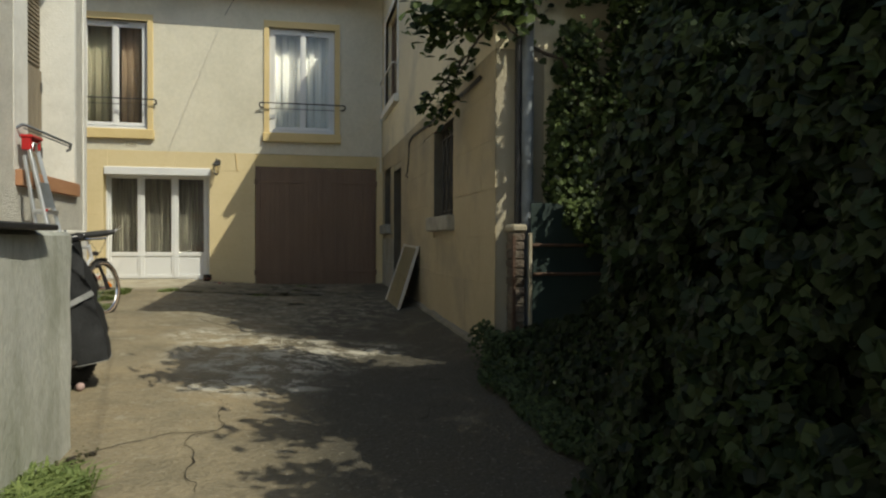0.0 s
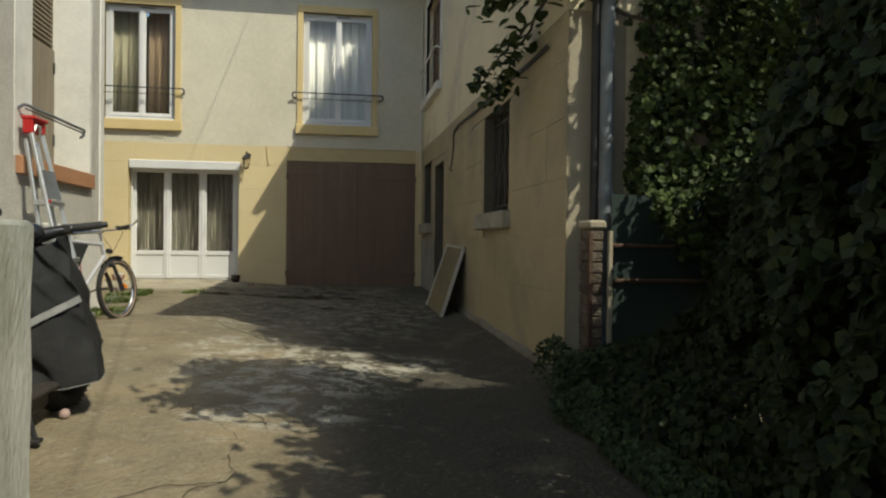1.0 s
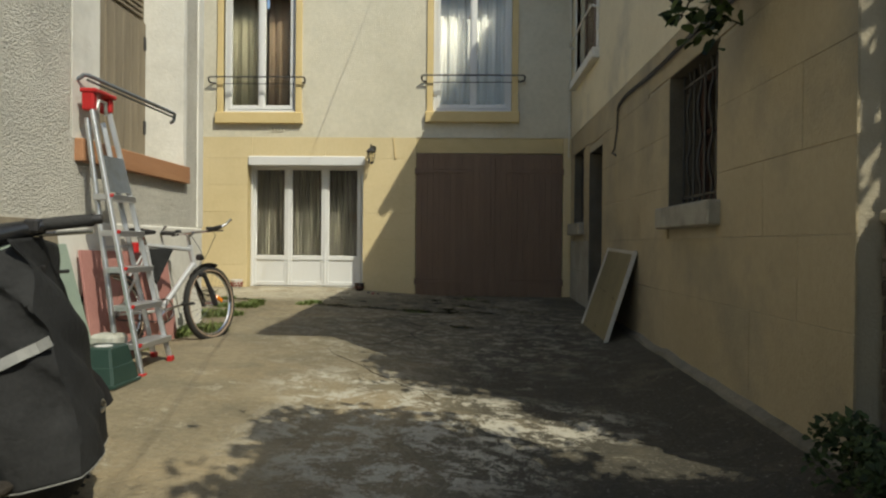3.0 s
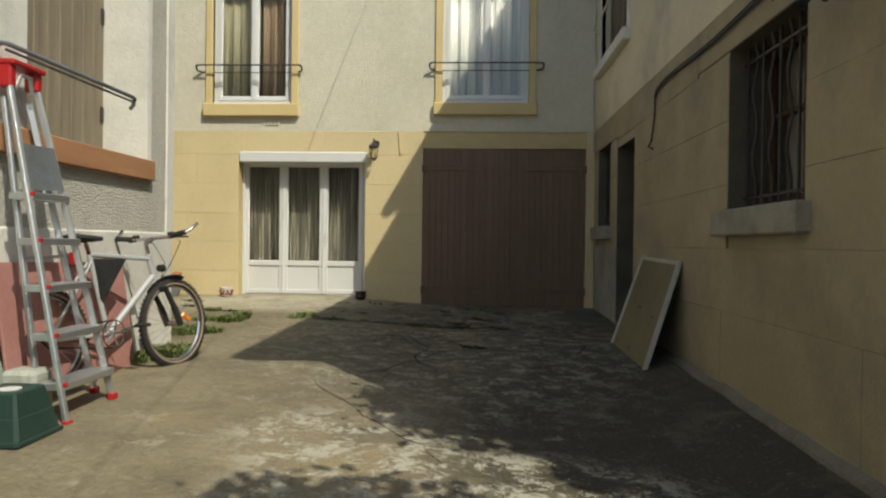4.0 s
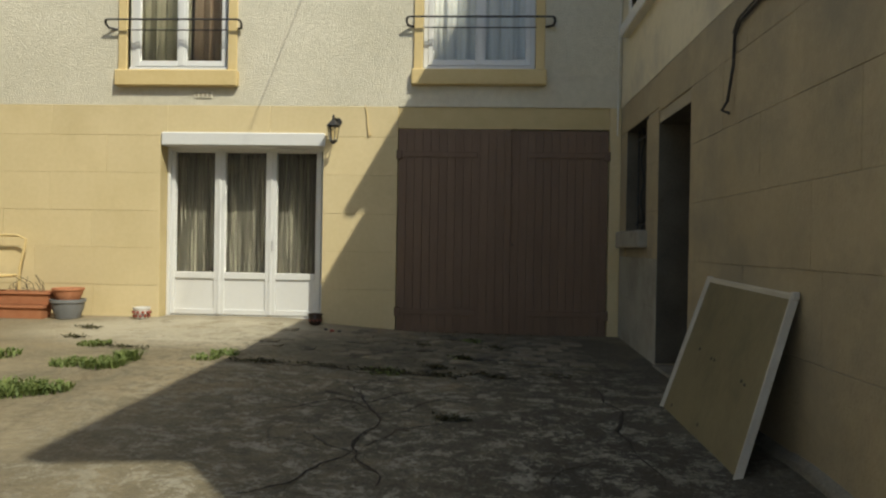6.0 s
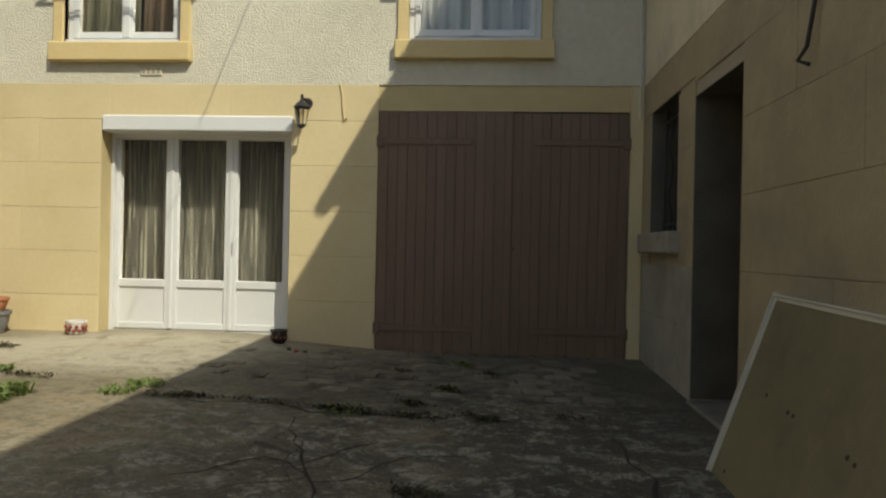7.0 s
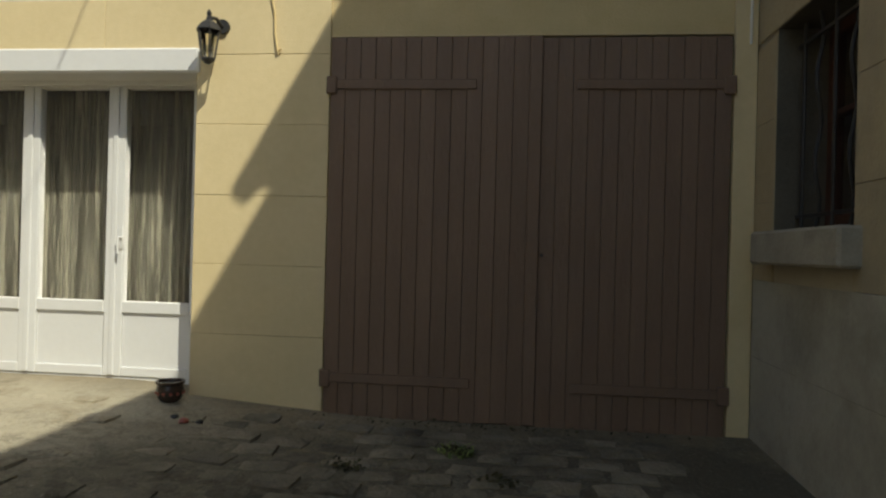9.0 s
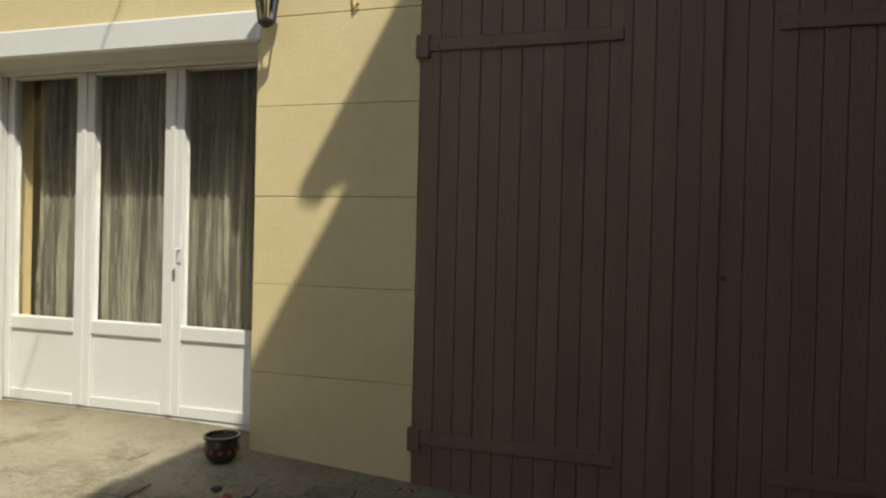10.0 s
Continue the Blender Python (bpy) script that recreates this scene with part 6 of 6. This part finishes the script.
def trough(x0, x1, y, z, label):
    t = thing("plant_trough", label, "plant trough", ((x0 + x1) / 2, y, z))
    bm = bmesh.new()
    rings = [[bm.verts.new((xx, yy, z + h)) for xx, yy in ((x0 + i, y - 0.09 + i), (x1 - i, y - 0.09 + i), (x1 - i, y + 0.09 - i), (x0 + i, y + 0.09 - i))] for i, h in ((0.02, 0), (0.005, 0.11), (-0.01, 0.112), (-0.01, 0.14), (0.012, 0.14), (0.014, 0.10))]
    for a, b in zip(rings, rings[1:]):
        for j in range(4):
            bm.faces.new((a[j], a[(j + 1) % 4], b[(j + 1) % 4], b[j]))
    bm.faces.new(rings[-1]), bm.faces.new(rings[0][::-1])
    part("body", bm, M["terracotta"], t)
    part("soil", boxed(x0 + 0.02, x1 - 0.02, y - 0.07, y + 0.07, z + 0.10, z + 0.115), M["soil"], t)
    return t


trough(-4.95, -4.33, 12.25, ground_z(-4.6, 12.25), "terracotta plant trough on the paving")
t2 = trough(-4.92, -4.28, 12.27, ground_z(-4.6, 12.25) + 0.142, "second terracotta trough stacked on the first")
dry = bmesh.new()
rnd = random.Random(3)
for k in range(16):
    x = rnd.uniform(-4.85, -4.35)
    h = rnd.uniform(0.05, 0.2)
    z = ground_z(-4.6, 12.25) + 0.25
    tube(dry, [(x, 12.27, z), (x + rnd.gauss(0, 0.03), 12.27, z + h * 0.6), (x + rnd.gauss(0, 0.07), 12.25, z + h)], 0.003, 4)
tagged(part("dry_stalks", dry, M["bark"]), "dry stalks standing in the trough", "dead plant", kind="stuff")
chair = thing("garden_chair", "yellow tubular garden chair by the wall", "chair", (-4.95, 12.2, ground_z(-4.9, 12.2)))
zc = ground_z(-4.9, 12.2)
part("back_frame", tubed([(-4.78, 12.44, zc), (-4.74, 12.40, zc + 0.5), (-4.70, 12.44, zc + 0.82), (-4.80, 12.45, zc + 0.86), (-5.2, 12.45, zc + 0.86), (-5.26, 12.44, zc + 0.8), (-5.26, 12.40, zc + 0.5), (-5.24, 12.44, zc)], 0.014, 8), M["yellow_trim"], chair, "", True)
part("seat", boxed(-5.25, -4.76, 12.0, 12.4, zc + 0.42, zc + 0.45, 0.01), M["yellow_trim"], chair)
for x in (-5.23, -4.78):
    part("leg", tubed([(x, 12.02, zc), (x, 12.02, zc + 0.42)], 0.013, 8), M["yellow_trim"], chair)

ball = bmesh.new()
bmesh.ops.create_uvsphere(ball, u_segments=18, v_segments=12, radius=0.027)
bmesh.ops.translate(ball, verts=ball.verts, vec=(-1.32, 4.22, ground_z(-1.32, 4.22) + 0.026))
tagged(part("toy_ball", ball, mat("pale_pink_rubber", (0.40, 0.27, 0.25), (0.5, 0.37, 0.34), 12, 0.7), None, "", True), "small pale pink ball lying on the concrete", "ball")
for k, (x, y, s, m) in enumerate(((-1.36, 12.08, 0.022, "iron"), (-1.29, 12.03, 0.026, "glaze_red"), (-1.22, 12.06, 0.02, "iron"), (-1.0, 2.95, 0.022, "soil"), (-0.93, 3.02, 0.018, "soil"), (-2.16, 5.98, 0.024, "beam"))):
    d = bmesh.new()
    bmesh.ops.create_icosphere(d, subdivisions=2, radius=s)
    for v in d.verts:
        v.co *= 1 + 0.35 * noise.noise(v.co * 60 + Vector((k, 0, 0)))
        v.co.z *= 0.6
    bmesh.ops.translate(d, verts=d.verts, vec=(x, y, ground_z(x, y) + s * 0.5))
    tagged(part("pebble", d, M[m], None, "", True), "small dark scrap lying on the paving", "debris")

cable = [Vector((-1.25, 12.5, 5.05)).lerp(Vector((2.7, -3.5, 5.2)), k / 30) - Vector((0, 0, 0.25 * math.sin(math.pi * k / 30))) for k in range(31)]
tagged(part("overhead_cable", tubed(cable, 0.005, 5), M["iron"]), "black overhead cable running to the house wall", "cable")



def crack(points, width, seed):
    """A jagged crack drawn as a dark strip just above the concrete, wandering between its bends."""
    rnd = random.Random(seed)
    line = [Vector((x, y, 0)) for x, y in points]
    for jag in (0.05, 0.05, 0.04):
        fine = [line[0]]
        for a, b in zip(line, line[1:]):
            across = Vector((a.y - b.y, b.x - a.x, 0)) * rnd.gauss(0, jag * 1.6)
            fine += [(a + b) / 2 + across, b]
        line = fine
    bm = bmesh.new()
    prev = None
    for i, p in enumerate(line):
        way = (line[min(i + 1, len(line) - 1)] - line[max(i - 1, 0)]).normalized()
        side = Vector((-way.y, way.x, 0))
        w = width * rnd.uniform(0.25, 1.0) * min(1, 0.3 + 1.4 * min(i, len(line) - 1 - i) / len(line) * 2)
        cur = [bm.verts.new((q.x, q.y, ground_z(q.x, q.y) + h)) for q, h in ((p - side * w, 0.0075), (p, 0.0105), (p + side * w, 0.0075))]
        if prev:
            for k in (0, 1):
                bm.faces.new((prev[k], prev[k + 1], cur[k + 1], cur[k]))
        prev = cur
    return tagged(part("crack_filling", bm, M["soil"], None, "", True), "dark strip laid along a crack in the concrete", "crack", kind="stuff")


CRACKS = (((-0.77, 10.2), (-0.48, 9.34), (-0.46, 8.63), (-0.38, 8.41), (-0.27, 8.14)), ((-0.48, 9.34), (-0.72, 9.52), (-1.02, 9.18)), ((-0.53, 9.49), (-0.26, 9.86)), ((-0.45, 8.57), (-0.62, 8.15), (-0.8, 7.95)),
          ((-0.46, 9.26), (-0.1, 9.64), (0.2, 9.7)), ((-0.41, 8.64), (-0.29, 8.96), (-0.05, 9.1)), ((0.94, 10.1), (0.96, 9.71), (0.95, 8.86), (0.96, 8.26)), ((0.48, 8.22), (0.5, 8.33), (0.71, 8.54)), ((-1.46, 10.31), (-0.96, 10.43), (-0.47, 10.39), (0.07, 10.36)),
          ((-0.41, 3.79), (-0.39, 3.33), (-0.52, 3.25), (-0.46, 2.7), (-0.38, 2.43)), ((-0.39, 3.33), (-0.63, 3.31), (-1.0, 2.99)), ((0.72, 3.3), (0.81, 3.56), (0.98, 3.78)), ((0.87, 4.94), (0.98, 4.63), (1.21, 4.58)), ((-1.08, 7.75), (-0.4, 6.63), (-0.12, 6.18)), ((-0.49, 4.55), (-0.29, 4.07)))
for k, points in enumerate(CRACKS):
    crack(points, (0.011, 0.007, 0.007, 0.008, 0.007, 0.007, 0.012, 0.006, 0.009, 0.004, 0.003, 0.006, 0.006, 0.0028, 0.004)[k], 60 + k)

# ---- single pieces of the walls and the paving ----
def blocks(parent, axis, d0, d1, u0, u1, rows, holes, length, material, seed, name="block"):
    """Squared blocks laid in courses, with the openings left free; alike blocks share a mesh."""
    rnd = random.Random(seed)
    for k, (v0, v1) in enumerate(zip(rows, rows[1:])):
        spans = [(u0, u1)]
        for h in holes:
            if h[2] < v1 - 0.02 and h[3] > v0 + 0.02 and (h[2] <= v0 + 0.2 and h[3] >= v1 - 0.25 or h[2] < v1 - 0.1 and h[3] > v0 + 0.1):
                spans = [s for a, b in spans for s in ((a, min(b, h[0])), (max(a, h[1]), b)) if s[1] - s[0] > 0.03]
        for a, b in spans:
            cuts = [a]
            u = a + length * (0.5 if k % 2 else 1.0) * rnd.uniform(0.85, 1.1)
            while u < b - length * 0.35:
                cuts.append(u)
                u += length * rnd.uniform(0.85, 1.15)
            cuts.append(b)
            for p, q in zip(cuts, cuts[1:]):
                g = 0.0009
                o = rnd.uniform(-0.0015, 0.0015)
                lo, hi = (v0 + g, v1 - g)
                for h in holes:
                    if h[0] < q - 0.01 and h[1] > p + 0.01:
                        if lo < h[3] < hi:
                            lo = h[3]
                        if lo < h[2] < hi:
                            hi = h[2]
                bm = boxed(d0 + o, d1, p + g, q - g, lo, hi, 0.0016) if axis == "x" else boxed(p + g, q - g, d0 + o, d1, lo, hi, 0.0022)
                part(name, bm, M["grey_render"] if axis == "x" and p > 11.0 and hi < 1.4 else material, parent)


blocks(wall_north, "y", FY - 0.002, FY + 0.014, -7.45, 1.485, COURSES, [FRENCH, GARAGE], 1.15, M["yellow"], 21)
blocks(wall_east, "x", RX - 0.002, RX + 0.012, RY, FY - 0.003, COURSES, WEST_HOLES, 0.95, M["ashlar"], 22)


def setts():
    rnd = random.Random(17)
    shapes = []
    for k in range(8):
        bm = bmesh.new()
        w, d = rnd.uniform(0.16, 0.26), rnd.uniform(0.11, 0.16)
        pts = [(sx * w / 2 * rnd.uniform(0.88, 1.0), sy * d / 2 * rnd.uniform(0.85, 1.0)) for sx, sy in ((-1, -1), (0, -1.05), (1, -1), (1.06, 0), (1, 1), (0, 1.05), (-1, 1), (-1.06, 0))]
        lo = [bm.verts.new((x, y, -0.03)) for x, y in pts]
        hi = [bm.verts.new((x * 0.96, y * 0.96, 0.004)) for x, y in pts]
        tp = [bm.verts.new((x * 0.62, y * 0.62, 0.014 + rnd.uniform(-0.003, 0.003))) for x, y in pts]
        for a, b in ((lo, hi), (hi, tp)):
            for j in range(8):
                bm.faces.new((a[j], a[(j + 1) % 8], b[(j + 1) % 8], b[j]))
        bm.faces.new(tp)
        shapes.append(finish("sett", bm, M["cobble"], True))
    skimmed = []
    for me in shapes:
        skimmed.append(me.copy())
        skimmed[-1].materials[0] = M["ground"]
    y, row = 10.95, 0
    while y < 12.40:
        x = -3.25 + 0.13 * (row % 2)
        while x < 1.05:
            skim = smoothstep(-0.6, -1.6, x)
            if rnd.random() < 0.97 - 0.5 * skim and not (y < 11.25 and x < -1.9):
                ob = new("sett", (skimmed if skim > 0.85 else shapes)[rnd.randrange(8)])
                ob.parent = ground
                ob.location = (x + rnd.uniform(-0.03, 0.03), y + rnd.uniform(-0.016, 0.016), ground_z(x, y) + rnd.uniform(-0.011, 0.006) - 0.005 * skim)
                ob.rotation_euler = (rnd.uniform(-0.04, 0.04), rnd.uniform(-0.04, 0.04), rnd.uniform(-0.16, 0.16) + math.pi * rnd.randrange(2))
            x += 0.252
        y += 0.166
        row += 1


setts()
